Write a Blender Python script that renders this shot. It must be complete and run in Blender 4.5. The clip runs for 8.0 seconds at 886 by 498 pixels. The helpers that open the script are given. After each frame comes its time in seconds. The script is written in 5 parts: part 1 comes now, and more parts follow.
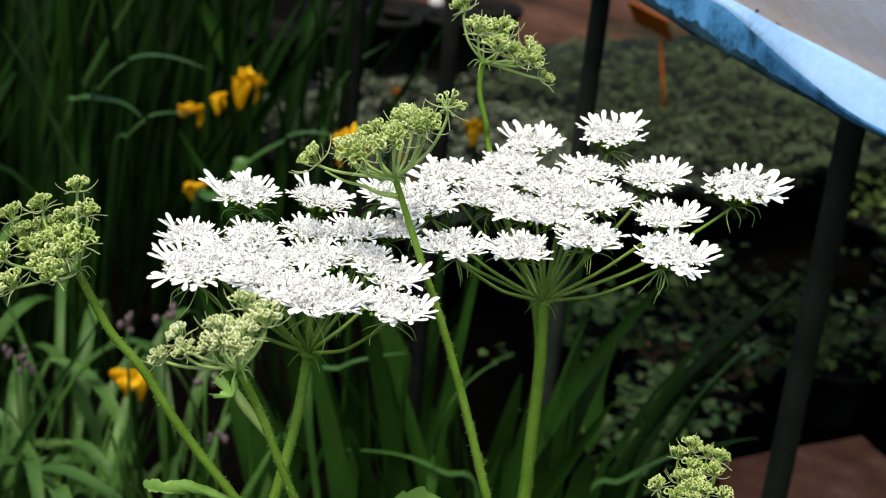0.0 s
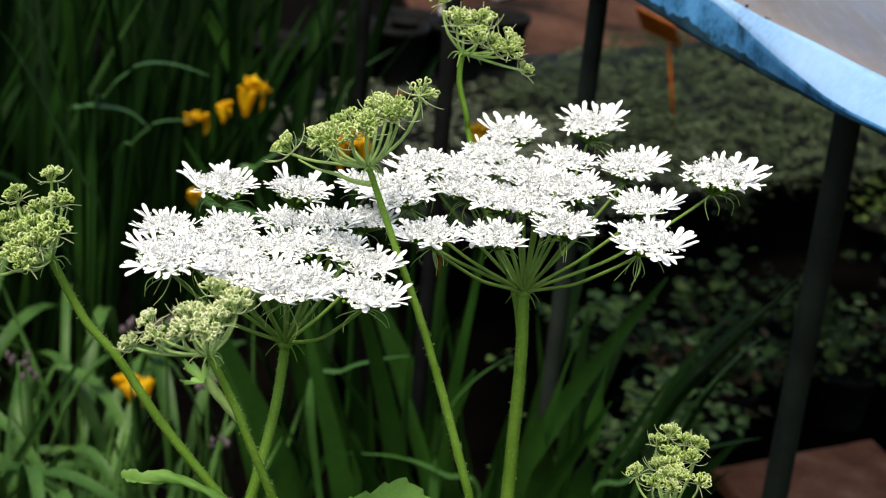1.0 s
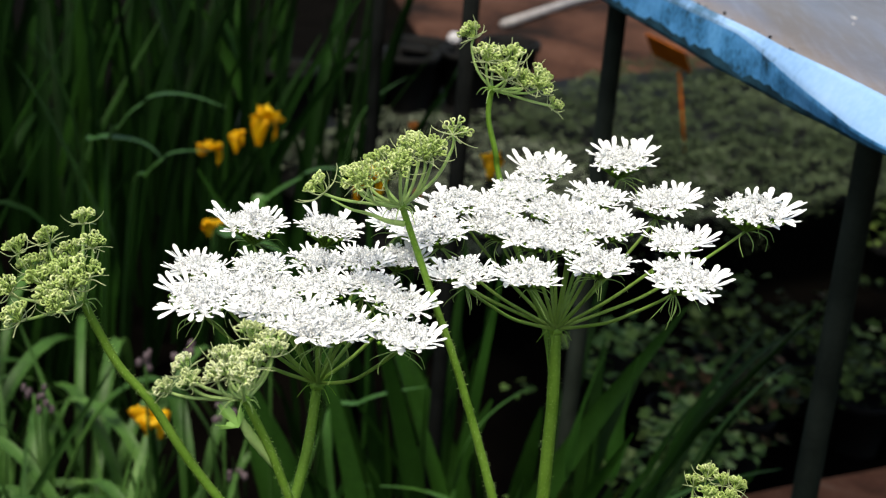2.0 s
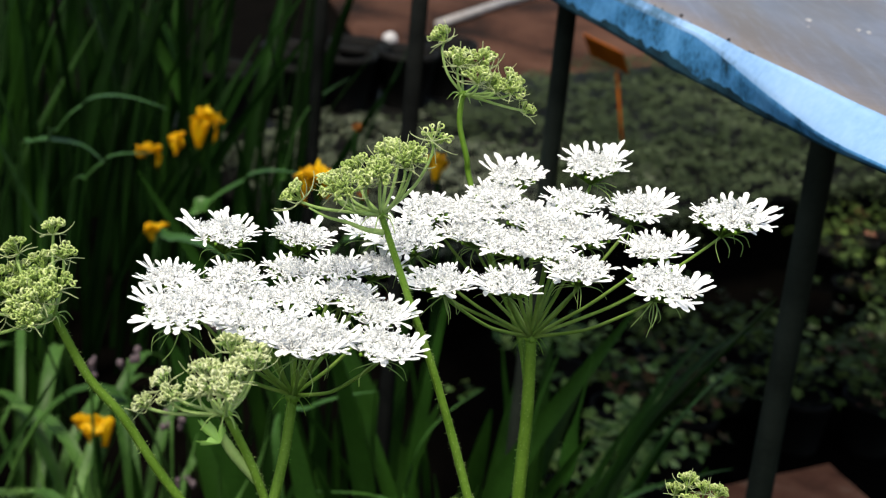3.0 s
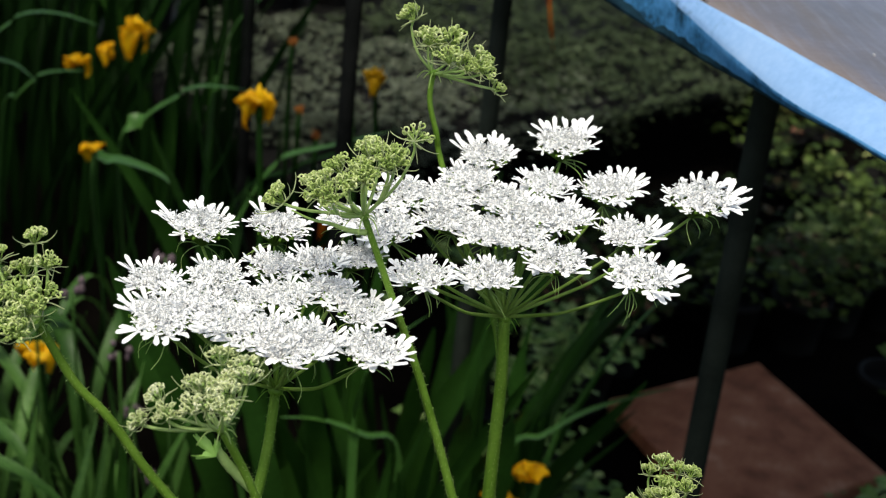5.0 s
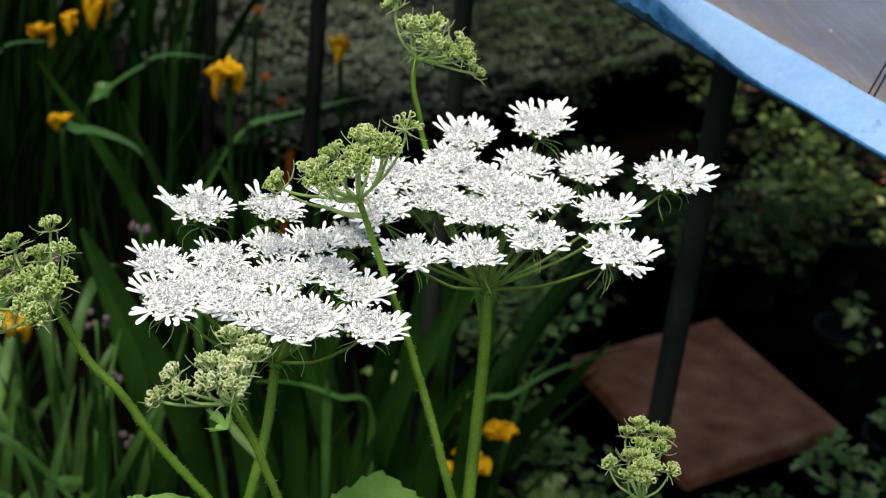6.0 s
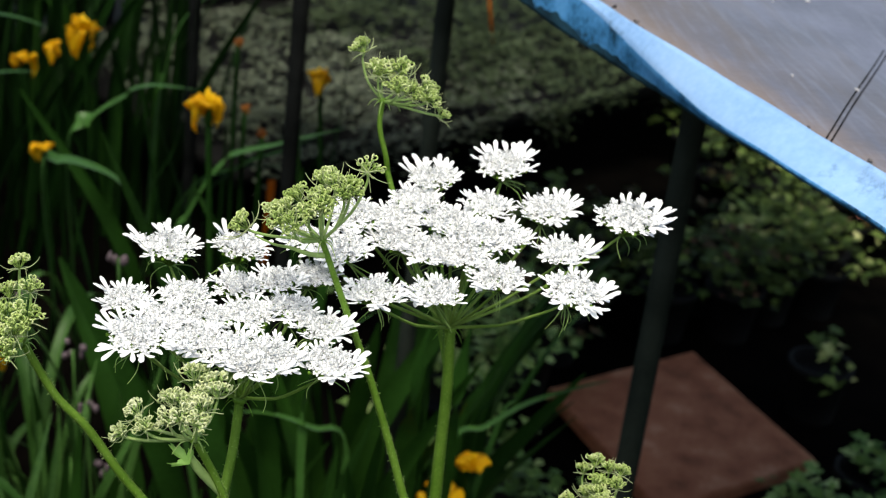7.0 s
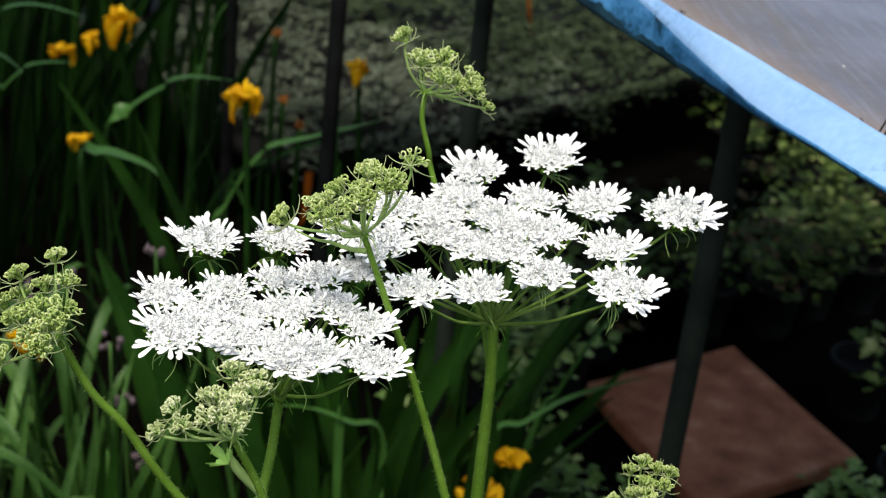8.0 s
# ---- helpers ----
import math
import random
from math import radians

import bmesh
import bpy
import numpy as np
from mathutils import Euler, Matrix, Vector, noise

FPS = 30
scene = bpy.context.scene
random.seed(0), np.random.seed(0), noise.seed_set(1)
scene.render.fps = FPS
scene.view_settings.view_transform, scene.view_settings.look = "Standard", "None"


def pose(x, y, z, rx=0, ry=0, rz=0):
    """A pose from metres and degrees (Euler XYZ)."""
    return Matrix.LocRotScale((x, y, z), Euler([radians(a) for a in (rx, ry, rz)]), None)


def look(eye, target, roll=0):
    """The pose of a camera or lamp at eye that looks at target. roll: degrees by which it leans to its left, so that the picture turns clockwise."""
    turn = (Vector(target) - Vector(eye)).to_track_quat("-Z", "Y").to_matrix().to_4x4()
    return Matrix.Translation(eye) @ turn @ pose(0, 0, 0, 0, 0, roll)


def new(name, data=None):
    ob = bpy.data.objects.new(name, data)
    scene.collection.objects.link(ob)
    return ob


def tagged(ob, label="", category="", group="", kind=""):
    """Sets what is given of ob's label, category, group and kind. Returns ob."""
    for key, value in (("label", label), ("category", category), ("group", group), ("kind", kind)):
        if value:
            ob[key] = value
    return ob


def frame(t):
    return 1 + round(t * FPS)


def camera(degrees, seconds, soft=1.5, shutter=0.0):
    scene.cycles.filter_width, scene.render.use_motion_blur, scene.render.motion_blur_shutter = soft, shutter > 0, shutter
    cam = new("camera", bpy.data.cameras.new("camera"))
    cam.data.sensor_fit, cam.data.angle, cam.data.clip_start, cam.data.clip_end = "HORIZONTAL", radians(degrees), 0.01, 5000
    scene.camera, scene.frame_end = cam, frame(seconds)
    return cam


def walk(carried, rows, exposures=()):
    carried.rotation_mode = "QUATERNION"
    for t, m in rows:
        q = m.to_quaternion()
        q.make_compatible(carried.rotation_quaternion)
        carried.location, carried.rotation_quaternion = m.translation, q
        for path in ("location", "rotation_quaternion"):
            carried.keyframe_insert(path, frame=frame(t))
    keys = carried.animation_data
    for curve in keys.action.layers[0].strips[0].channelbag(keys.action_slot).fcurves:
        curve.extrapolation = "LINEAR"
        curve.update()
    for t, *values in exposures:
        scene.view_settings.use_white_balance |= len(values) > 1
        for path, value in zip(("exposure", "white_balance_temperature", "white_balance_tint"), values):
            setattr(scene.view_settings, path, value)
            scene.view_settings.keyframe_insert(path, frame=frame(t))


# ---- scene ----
cam = camera(34.0, 8.0, soft=1.15)
PATH = [
    (0, (0.0109, 0.0046, 1.2278), (0.0079, 0.9346, 0.8603), 6.00),
    (0.5, (0.0151, 0.0041, 1.2234), (0.0035, 0.9334, 0.8541), 5.57),
    (1, (0.0261, 0.0018, 1.2216), (0.0105, 0.9343, 0.8609), 5.27),
    (1.5, (0.0223, 0.0060, 1.2225), (-0.0059, 0.9418, 0.8710), 4.51),
    (1.7, (0.021, 0.007, 1.224), (-0.036, 1.881, 0.528), 4.6),
    (2.8, (0.0008, 0.0108, 1.2227), (0.0179, 0.9503, 0.8808), 5.46),
    (3, (0.0000, 0.0158, 1.2225), (0.0257, 0.9553, 0.8809), 5.45),
    (3.5, (-0.0036, 0.0275, 1.2224), (0.0361, 0.9662, 0.8801), 5.29),
    (4, (-0.0083, 0.0379, 1.2289), (0.0421, 0.9705, 0.8716), 4.86),
    (4.5, (-0.0183, 0.0334, 1.2467), (0.0499, 0.9527, 0.8591), 5.53),
    (4.7, (-0.0195, 0.0322, 1.2502), (0.0555, 0.9462, 0.8516), 5.90),
    (5.8, (-0.037, 0.007, 1.278), (0.190, 1.792, 0.406), 6.1),
    (6, (-0.0384, 0.0034, 1.2777), (0.0798, 0.8949, 0.8405), 6.24),
    (6.5, (-0.0408, -0.0116, 1.2882), (0.0876, 0.8856, 0.8656), 6.48),
    (7, (-0.0316, -0.0073, 1.2883), (0.0957, 0.8918, 0.8695), 6.99),
    (7.5, (-0.0369, -0.0099, 1.2855), (0.0820, 0.8908, 0.8678), 6.93),
    (8, (-0.0332, 0.0054, 1.2836), (0.0702, 0.9039, 0.8570), 6.58),
]
walk(cam, [(t, look(eye, target, roll)) for t, eye, target, roll in PATH], [(0.0, 1.13, 7300, 4), (3.5, 1.11, 7250, 4), (4.0, 0.97, 7200, 4), (4.5, 0.82, 7100, 4), (4.7, 0.79, 7100, 4), (6.0, 0.78, 7050, 4), (6.5, 0.98, 7050, 4), (8.0, 0.97, 7050, 4)])
# a long lens focused on the white flower heads
cam.data.dof.use_dof = True
cam.data.dof.focus_distance = 0.50
cam.data.dof.aperture_fstop = 21.0

# ---- light: bright overcast sky with a soft high sun ----
world = bpy.data.worlds.new("sky")
scene.world = world
world.use_nodes = True
wn = world.node_tree.nodes
sky = wn.new("ShaderNodeTexSky")
sky.sky_type = "NISHITA"
sky.sun_disc = False
sky.sun_elevation = radians(62)
sky.sun_rotation = radians(200)
sky.air_density, sky.dust_density, sky.ozone_density = 1.0, 3.0, 1.0
world.node_tree.links.new(sky.outputs[0], wn["Background"].inputs[0])
wn["Background"].inputs[1].default_value = 0.1
sun = new("sun", bpy.data.lights.new("sun", "SUN"))
sun.data.energy, sun.data.angle, sun.data.color = 1.66, radians(18), (1.0, 0.97, 0.92)
sun.matrix_world = look((-0.6, -1.6, 4.0), (0, 0, 0))


# ---- materials ----
def material(name, stops, rough=0.6, scale=40.0, fine=300.0, bump=0.15, metal=0.0, through_light=0.0, per_piece=0.0, spec=0.4, coat=0.0):
    """A surface whose colour wanders between the given (place, colour) stops at two scales, with fine relief."""
    m = bpy.data.materials.new(name)
    m.use_nodes = True
    nt = m.node_tree
    n, link = nt.nodes, nt.links.new
    b = n["Principled BSDF"]
    coords = n.new("ShaderNodeTexCoord")
    big, small = n.new("ShaderNodeTexNoise"), n.new("ShaderNodeTexNoise")
    big.inputs["Scale"].default_value, small.inputs["Scale"].default_value = scale, fine
    big.inputs["Detail"].default_value, small.inputs["Detail"].default_value = 5, 3
    link(coords.outputs["Object"], big.inputs["Vector"]), link(coords.outputs["Object"], small.inputs["Vector"])
    mix = n.new("ShaderNodeMath")
    mix.operation = "MULTIPLY_ADD"
    link(small.outputs["Fac"], mix.inputs[0])
    mix.inputs[1].default_value = 0.35
    last = big.outputs["Fac"]
    if per_piece:
        geo = n.new("ShaderNodeNewGeometry")
        info = n.new("ShaderNodeObjectInfo")
        add = n.new("ShaderNodeMath")
        add.operation = "ADD"
        link(geo.outputs["Random Per Island"], add.inputs[0]), link(info.outputs["Random"], add.inputs[1])
        wide = n.new("ShaderNodeMath")
        wide.operation = "MULTIPLY_ADD"
        link(add.outputs[0], wide.inputs[0])
        wide.inputs[1].default_value = per_piece
        link(last, wide.inputs[2])
        last = wide.outputs[0]
    link(last, mix.inputs[2])
    sub = n.new("ShaderNodeMath")
    sub.operation = "SUBTRACT"
    link(mix.outputs[0], sub.inputs[0])
    sub.inputs[1].default_value = 0.175 + per_piece
    ramp = n.new("ShaderNodeValToRGB")
    while len(ramp.color_ramp.elements) < len(stops):
        ramp.color_ramp.elements.new(0.5)
    for e, (at, colour) in zip(ramp.color_ramp.elements, stops):
        e.position, e.color = at, (*colour, 1)
    link(sub.outputs[0], ramp.inputs[0])
    link(ramp.outputs[0], b.inputs["Base Color"])
    b.inputs["Roughness"].default_value, b.inputs["Metallic"].default_value = rough, metal
    b.inputs["Specular IOR Level"].default_value = spec
    b.inputs["Coat Weight"].default_value = coat
    if bump:
        bp = n.new("ShaderNodeBump")
        bp.inputs["Strength"].default_value, bp.inputs["Distance"].default_value = bump, 0.5 / fine
        link(mix.outputs[0], bp.inputs["Height"])
        link(bp.outputs[0], b.inputs["Normal"])
    if through_light:
        tr = n.new("ShaderNodeBsdfTranslucent")
        link(ramp.outputs[0], tr.inputs["Color"])
        ms = n.new("ShaderNodeMixShader")
        ms.inputs[0].default_value = through_light
        link(b.outputs[0], ms.inputs[1]), link(tr.outputs[0], ms.inputs[2])
        link(ms.outputs[0], n["Material Output"].inputs["Surface"])
    return m


PETAL = material("white_petal", [(0.3, (0.89, 0.895, 0.90)), (0.7, (0.95, 0.95, 0.955))], 0.6, 200, 900, 0.05, through_light=0.13)
OPEN_BUD = material("pale_opening_bud", [(0.25, (0.40, 0.48, 0.18)), (0.5, (0.60, 0.66, 0.34)), (0.75, (0.80, 0.82, 0.56))], 0.55, 250, 900, 0.1, through_light=0.25, per_piece=0.2)
BUD = material("green_bud", [(0.25, (0.27, 0.38, 0.09)), (0.5, (0.45, 0.56, 0.18)), (0.75, (0.68, 0.74, 0.38))], 0.55, 250, 900, 0.1, through_light=0.25, per_piece=0.25)
ANTHER = material("pale_grey_anther", [(0.3, (0.42, 0.43, 0.43)), (0.7, (0.66, 0.67, 0.67))], 0.6, 200, 900, 0.0)
OVARY = material("dark_green_ovary", [(0.3, (0.15, 0.24, 0.045)), (0.7, (0.26, 0.38, 0.085))], 0.55, 200, 900, 0.1, through_light=0.15, per_piece=0.15)
STEM = material("flower_stem", [(0.3, (0.09, 0.19, 0.016)), (0.7, (0.17, 0.31, 0.040))], 0.5, 60, 700, 0.15, through_light=0.1, spec=0.25)
RAY = material("green_ray", [(0.3, (0.19, 0.33, 0.055)), (0.7, (0.31, 0.46, 0.11))], 0.5, 60, 700, 0.1, through_light=0.25, spec=0.25)
BUD_RAY = material("pale_green_ray", [(0.3, (0.27, 0.42, 0.11)), (0.7, (0.40, 0.55, 0.19))], 0.5, 60, 700, 0.1, through_light=0.3)
HAIR = material("plant_hair", [(0.3, (0.40, 0.48, 0.22)), (0.7, (0.55, 0.6, 0.35))], 0.6, 80, 500, 0.0, through_light=0.3)
LEAF = material("hogweed_leaf", [(0.3, (0.17, 0.37, 0.06)), (0.7, (0.29, 0.50, 0.12))], 0.5, 60, 500, 0.25, through_light=0.2)
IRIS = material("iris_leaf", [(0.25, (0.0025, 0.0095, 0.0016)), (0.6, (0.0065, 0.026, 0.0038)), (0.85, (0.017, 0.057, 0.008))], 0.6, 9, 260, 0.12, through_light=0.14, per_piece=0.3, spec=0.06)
# a middle tone of the same iris leaf
MID_IRIS = material("mid_iris_leaf", [(0.25, (0.0045, 0.018, 0.002)), (0.7, (0.018, 0.060, 0.008))], 0.5, 9, 260, 0.12, through_light=0.15, per_piece=0.15, spec=0.10)
# the same iris leaf painted paler, as if lit by the sky
LIT_IRIS = material("lit_iris_leaf", [(0.25, (0.013, 0.044, 0.007)), (0.7, (0.050, 0.135, 0.026))], 0.42, 9, 260, 0.12, through_light=0.15, per_piece=0.15, spec=0.3)
STRAP = material("strap_leaf", [(0.25, (0.018, 0.056, 0.009)), (0.6, (0.066, 0.150, 0.033)), (0.85, (0.150, 0.262, 0.090))], 0.48, 9, 260, 0.12, through_light=0.15, per_piece=0.32, spec=0.22)
YELLOW = material("yellow_petal", [(0.3, (0.78, 0.44, 0.008)), (0.7, (0.90, 0.65, 0.02))], 0.55, 60, 500, 0.1, through_light=0.25, per_piece=0.1)
MAUVE = material("mauve_bud", [(0.3, (0.045, 0.028, 0.036)), (0.7, (0.11, 0.08, 0.09))], 0.6, 100, 500, 0.1)
GREY_LEAF = material("grey_green_leaf", [(0.25, (0.038, 0.047, 0.028)), (0.55, (0.078, 0.092, 0.060)), (0.85, (0.135, 0.150, 0.108))], 0.75, 4, 200, 0.1, per_piece=0.3, spec=0.15)
# greener, darker carpet leaf, with the bench's shade painted into its colour
SHADED_CARPET = material("shaded_carpet_leaf", [(0.25, (0.013, 0.021, 0.008)), (0.55, (0.036, 0.052, 0.023)), (0.85, (0.085, 0.108, 0.060))], 0.75, 4, 200, 0.1, per_piece=0.3, spec=0.1)
ROUND_LEAF = material("round_green_leaf", [(0.10, (0.01595, 0.03988, 0.007975)), (0.36, (0.07178, 0.1436, 0.03509)), (0.62, (0.1674, 0.2631, 0.07178)), (0.9, (0.3987, 0.4945, 0.2074))], 0.65, 7, 200, 0.1, per_piece=0.5, spec=0.12)
RED_LEAF = material("red_tinged_leaf", [(0.0, (0.231, 0.09706, 0.0693)), (0.06, (0.08085, 0.0462, 0.02079)), (0.16, (0.01386, 0.02079, 0.00462)), (0.5, (0.04389, 0.07392, 0.01617)), (0.72, (0.1386, 0.1918, 0.0462)), (0.97, (0.5544, 0.5429, 0.2425))], 0.65, 7, 200, 0.1, per_piece=0.5, spec=0.08)
# far blacker than real soil, so that the ground renders almost black
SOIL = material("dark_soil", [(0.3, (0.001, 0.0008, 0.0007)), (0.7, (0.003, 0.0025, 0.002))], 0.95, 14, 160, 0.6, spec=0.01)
TERRACOTTA = material("terracotta_slab", [(0.2, (0.1334, 0.05091, 0.02667)), (0.42, (0.2667, 0.103, 0.05697)), (0.58, (0.3334, 0.1382, 0.07637)), (0.8, (0.4849, 0.2546, 0.1636))], 0.85, 24, 190, 0.4, spec=0.1)
PATHWAY = material("red_earth", [(0.34, (0.010, 0.006, 0.005)), (0.44, (0.030, 0.014, 0.010)), (0.55, (0.055, 0.025, 0.017)), (0.75, (0.085, 0.042, 0.030))], 0.9, 4, 60, 0.4, spec=0.1)
BLUE = material("blue_paint", [(0.28, (0.175, 0.335, 0.61)), (0.50, (0.255, 0.430, 0.72)), (0.75, (0.345, 0.515, 0.785))], 0.42, 9, 260, 0.2, spec=0.4)
SHEET = material("wet_grey_sheet", [(0.25, (0.078, 0.080, 0.107)), (0.45, (0.102, 0.107, 0.146)), (0.75, (0.145, 0.153, 0.214))], 0.40, 14, 240, 0.3, spec=0.45)
# dark teal for the strip along the lip's lower edge
EDGE_TEAL = material("dark_teal_edge", [(0.3, (0.006, 0.022, 0.034)), (0.7, (0.018, 0.065, 0.10))], 0.7, 60, 400, 0.3, spec=0.15)
# outer side of the lip: stains, plus shade painted in as darker blue
SHADED_STAINED = material("shaded_stained_blue", [(0.34, (0.009, 0.045, 0.085)), (0.43, (0.035, 0.17, 0.36)), (0.54, (0.075, 0.29, 0.60)), (0.72, (0.14, 0.40, 0.74))], 0.5, 26, 300, 0.3, spec=0.3)
DIRT = material("brown_dirt", [(0.3, (0.088, 0.078, 0.076)), (0.7, (0.135, 0.122, 0.122))], 0.8, 60, 400, 0.4)
POST = material("dark_green_paint", [(0.3, (0.0105, 0.0135, 0.0110)), (0.7, (0.0225, 0.0285, 0.0230))], 0.65, 30, 300, 0.2, spec=0.03)
# the leg paint again, blacker to paint shade; also used for the seam
SHADE_AND_SEAM = material("shade_and_seam_black", [(0.3, (0.0035, 0.004, 0.004)), (0.7, (0.008, 0.009, 0.009))], 0.8, 30, 300, 0.2, spec=0.0)
BLACK = material("black_plastic", [(0.3, (0.004, 0.004, 0.004)), (0.7, (0.009, 0.009, 0.009))], 0.65, 20, 200, 0.1, spec=0.05)
ORANGE = material("orange_plastic", [(0.3, (0.24, 0.050, 0.002)), (0.7, (0.36, 0.095, 0.006))], 0.6, 30, 300, 0.15, spec=0.08)
WITHERED = material("withered_petal", [(0.3, (0.05, 0.016, 0.006)), (0.7, (0.24, 0.085, 0.015))], 0.7, 90, 500, 0.3, through_light=0.15, spec=0.1)
PALE = material("pale_plaster", [(0.3, (0.42, 0.36, 0.30)), (0.7, (0.60, 0.53, 0.46))], 0.8, 8, 120, 0.2)
WHITE = material("white_plastic", [(0.3, (0.40, 0.39, 0.40)), (0.7, (0.52, 0.50, 0.52))], 0.5, 30, 200, 0.1)
GREY_PIPE = material("grey_pipe", [(0.3, (0.22, 0.20, 0.20)), (0.7, (0.34, 0.32, 0.32))], 0.5, 20, 200, 0.1)


# long brown stains in the wet sheet, drawn out along the bench
nt = SHEET.node_tree
coords = nt.nodes.new("ShaderNodeTexCoord")
mapping = nt.nodes.new("ShaderNodeMapping")
mapping.inputs["Rotation"].default_value = (0, 0, radians(-17.6))
mapping.inputs["Scale"].default_value = (16, 2.0, 1)
stain = nt.nodes.new("ShaderNodeTexNoise")
stain.inputs["Scale"].default_value, stain.inputs["Detail"].default_value, stain.inputs["Roughness"].default_value = 1.0, 6, 0.6
amount = nt.nodes.new("ShaderNodeMapRange")
amount.inputs["From Min"].default_value, amount.inputs["From Max"].default_value = 0.50, 0.68
amount.inputs["To Max"].default_value = 0.9
tint = nt.nodes.new("ShaderNodeMix")
tint.data_type = "RGBA"
tint.inputs[7].default_value = (0.115, 0.09, 0.078, 1)
nt.links.new(coords.outputs["Object"], mapping.inputs["Vector"])
nt.links.new(mapping.outputs[0], stain.inputs["Vector"])
nt.links.new(stain.outputs["Fac"], amount.inputs["Value"])
nt.links.new(amount.outputs[0], tint.inputs["Factor"])
base_link = nt.nodes["Principled BSDF"].inputs["Base Color"].links[0].from_socket
nt.links.new(base_link, tint.inputs[6])
nt.links.new(tint.outputs[2], nt.nodes["Principled BSDF"].inputs["Base Color"])


# brown silt lying along the lip, thinning inwards
silt_at = nt.nodes.new("ShaderNodeVectorMath")
silt_at.operation = "DOT_PRODUCT"
silt_at.inputs[1].default_value = (0.953, 0.302, 0)
nt.links.new(coords.outputs["Object"], silt_at.inputs[0])
silt_noise = nt.nodes.new("ShaderNodeTexNoise")
silt_noise.inputs["Scale"].default_value, silt_noise.inputs["Detail"].default_value, silt_noise.inputs["Roughness"].default_value = 45.0, 6, 0.75
nt.links.new(coords.outputs["Object"], silt_noise.inputs["Vector"])
silt_edge = nt.nodes.new("ShaderNodeMath")
silt_edge.operation = "MULTIPLY_ADD"
silt_edge.inputs[1].default_value = -0.030
nt.links.new(silt_noise.outputs["Fac"], silt_edge.inputs[0])
nt.links.new(silt_at.outputs["Value"], silt_edge.inputs[2])
silt = nt.nodes.new("ShaderNodeMapRange")
silt.inputs["From Min"].default_value, silt.inputs["From Max"].default_value = 0.389, 0.414
silt.inputs["To Min"].default_value, silt.inputs["To Max"].default_value = 0.85, 0.0
nt.links.new(silt_edge.outputs[0], silt.inputs["Value"])
silt_mix = nt.nodes.new("ShaderNodeMix")
silt_mix.data_type = "RGBA"
silt_mix.inputs[7].default_value = (0.200, 0.145, 0.115, 1)
nt.links.new(silt.outputs[0], silt_mix.inputs["Factor"])
nt.links.new(tint.outputs[2], silt_mix.inputs[6])

# short fine pale streaks across the sheet, turned to run upright in the camera's view
streak_map = nt.nodes.new("ShaderNodeMapping")
streak_map.inputs["Rotation"].default_value = (0, 0, radians(7))
streak_map.inputs["Scale"].default_value = (260, 22, 1)
streak = nt.nodes.new("ShaderNodeTexNoise")
streak.inputs["Scale"].default_value, streak.inputs["Detail"].default_value = 1.0, 3
streak_amount = nt.nodes.new("ShaderNodeMapRange")
streak_amount.inputs["From Min"].default_value, streak_amount.inputs["From Max"].default_value = 0.50, 0.72
streak_amount.inputs["To Max"].default_value = 0.34
streak_mix = nt.nodes.new("ShaderNodeMix")
streak_mix.data_type = "RGBA"
streak_mix.inputs[7].default_value = (0.23, 0.25, 0.32, 1)
nt.links.new(coords.outputs["Object"], streak_map.inputs["Vector"])
nt.links.new(streak_map.outputs[0], streak.inputs["Vector"])
nt.links.new(streak.outputs["Fac"], streak_amount.inputs["Value"])
nt.links.new(streak_amount.outputs[0], streak_mix.inputs["Factor"])
nt.links.new(silt_mix.outputs[2], streak_mix.inputs[6])
nt.links.new(streak_mix.outputs[2], nt.nodes["Principled BSDF"].inputs["Base Color"])

# fine black-green dirt in loose patches on the blue lip
nt = BLUE.node_tree
coords = nt.nodes.new("ShaderNodeTexCoord")
patch, speck = nt.nodes.new("ShaderNodeTexNoise"), nt.nodes.new("ShaderNodeTexNoise")
patch.inputs["Scale"].default_value, patch.inputs["Detail"].default_value = 7.0, 2
speck.inputs["Scale"].default_value, speck.inputs["Detail"].default_value, speck.inputs["Roughness"].default_value = 95.0, 6, 0.7
both = nt.nodes.new("ShaderNodeMath")
both.operation = "MULTIPLY_ADD"
both.inputs[1].default_value = 1.3
amount = nt.nodes.new("ShaderNodeMapRange")
amount.inputs["From Min"].default_value, amount.inputs["From Max"].default_value = 1.16, 1.42
amount.inputs["To Max"].default_value = 0.85
tint = nt.nodes.new("ShaderNodeMix")
tint.data_type = "RGBA"
tint.inputs[7].default_value = (0.025, 0.085, 0.14, 1)
nt.links.new(coords.outputs["Object"], patch.inputs["Vector"])
nt.links.new(coords.outputs["Object"], speck.inputs["Vector"])
nt.links.new(patch.outputs["Fac"], both.inputs[0])
nt.links.new(speck.outputs["Fac"], both.inputs[2])
place = nt.nodes.new("ShaderNodeSeparateXYZ")
nt.links.new(coords.outputs["Object"], place.inputs[0])
# darkened further at the far end, painting shade on its turned-away face
far_shade = nt.nodes.new("ShaderNodeMapRange")
far_shade.inputs["From Min"].default_value, far_shade.inputs["From Max"].default_value = 0.69, 0.87
far_shade.inputs["To Min"].default_value, far_shade.inputs["To Max"].default_value = -0.18, 0.36
nt.links.new(place.outputs["Y"], far_shade.inputs["Value"])
dirt_and_shade = nt.nodes.new("ShaderNodeMath")
nt.links.new(both.outputs[0], dirt_and_shade.inputs[0])
nt.links.new(far_shade.outputs[0], dirt_and_shade.inputs[1])
nt.links.new(dirt_and_shade.outputs[0], amount.inputs["Value"])
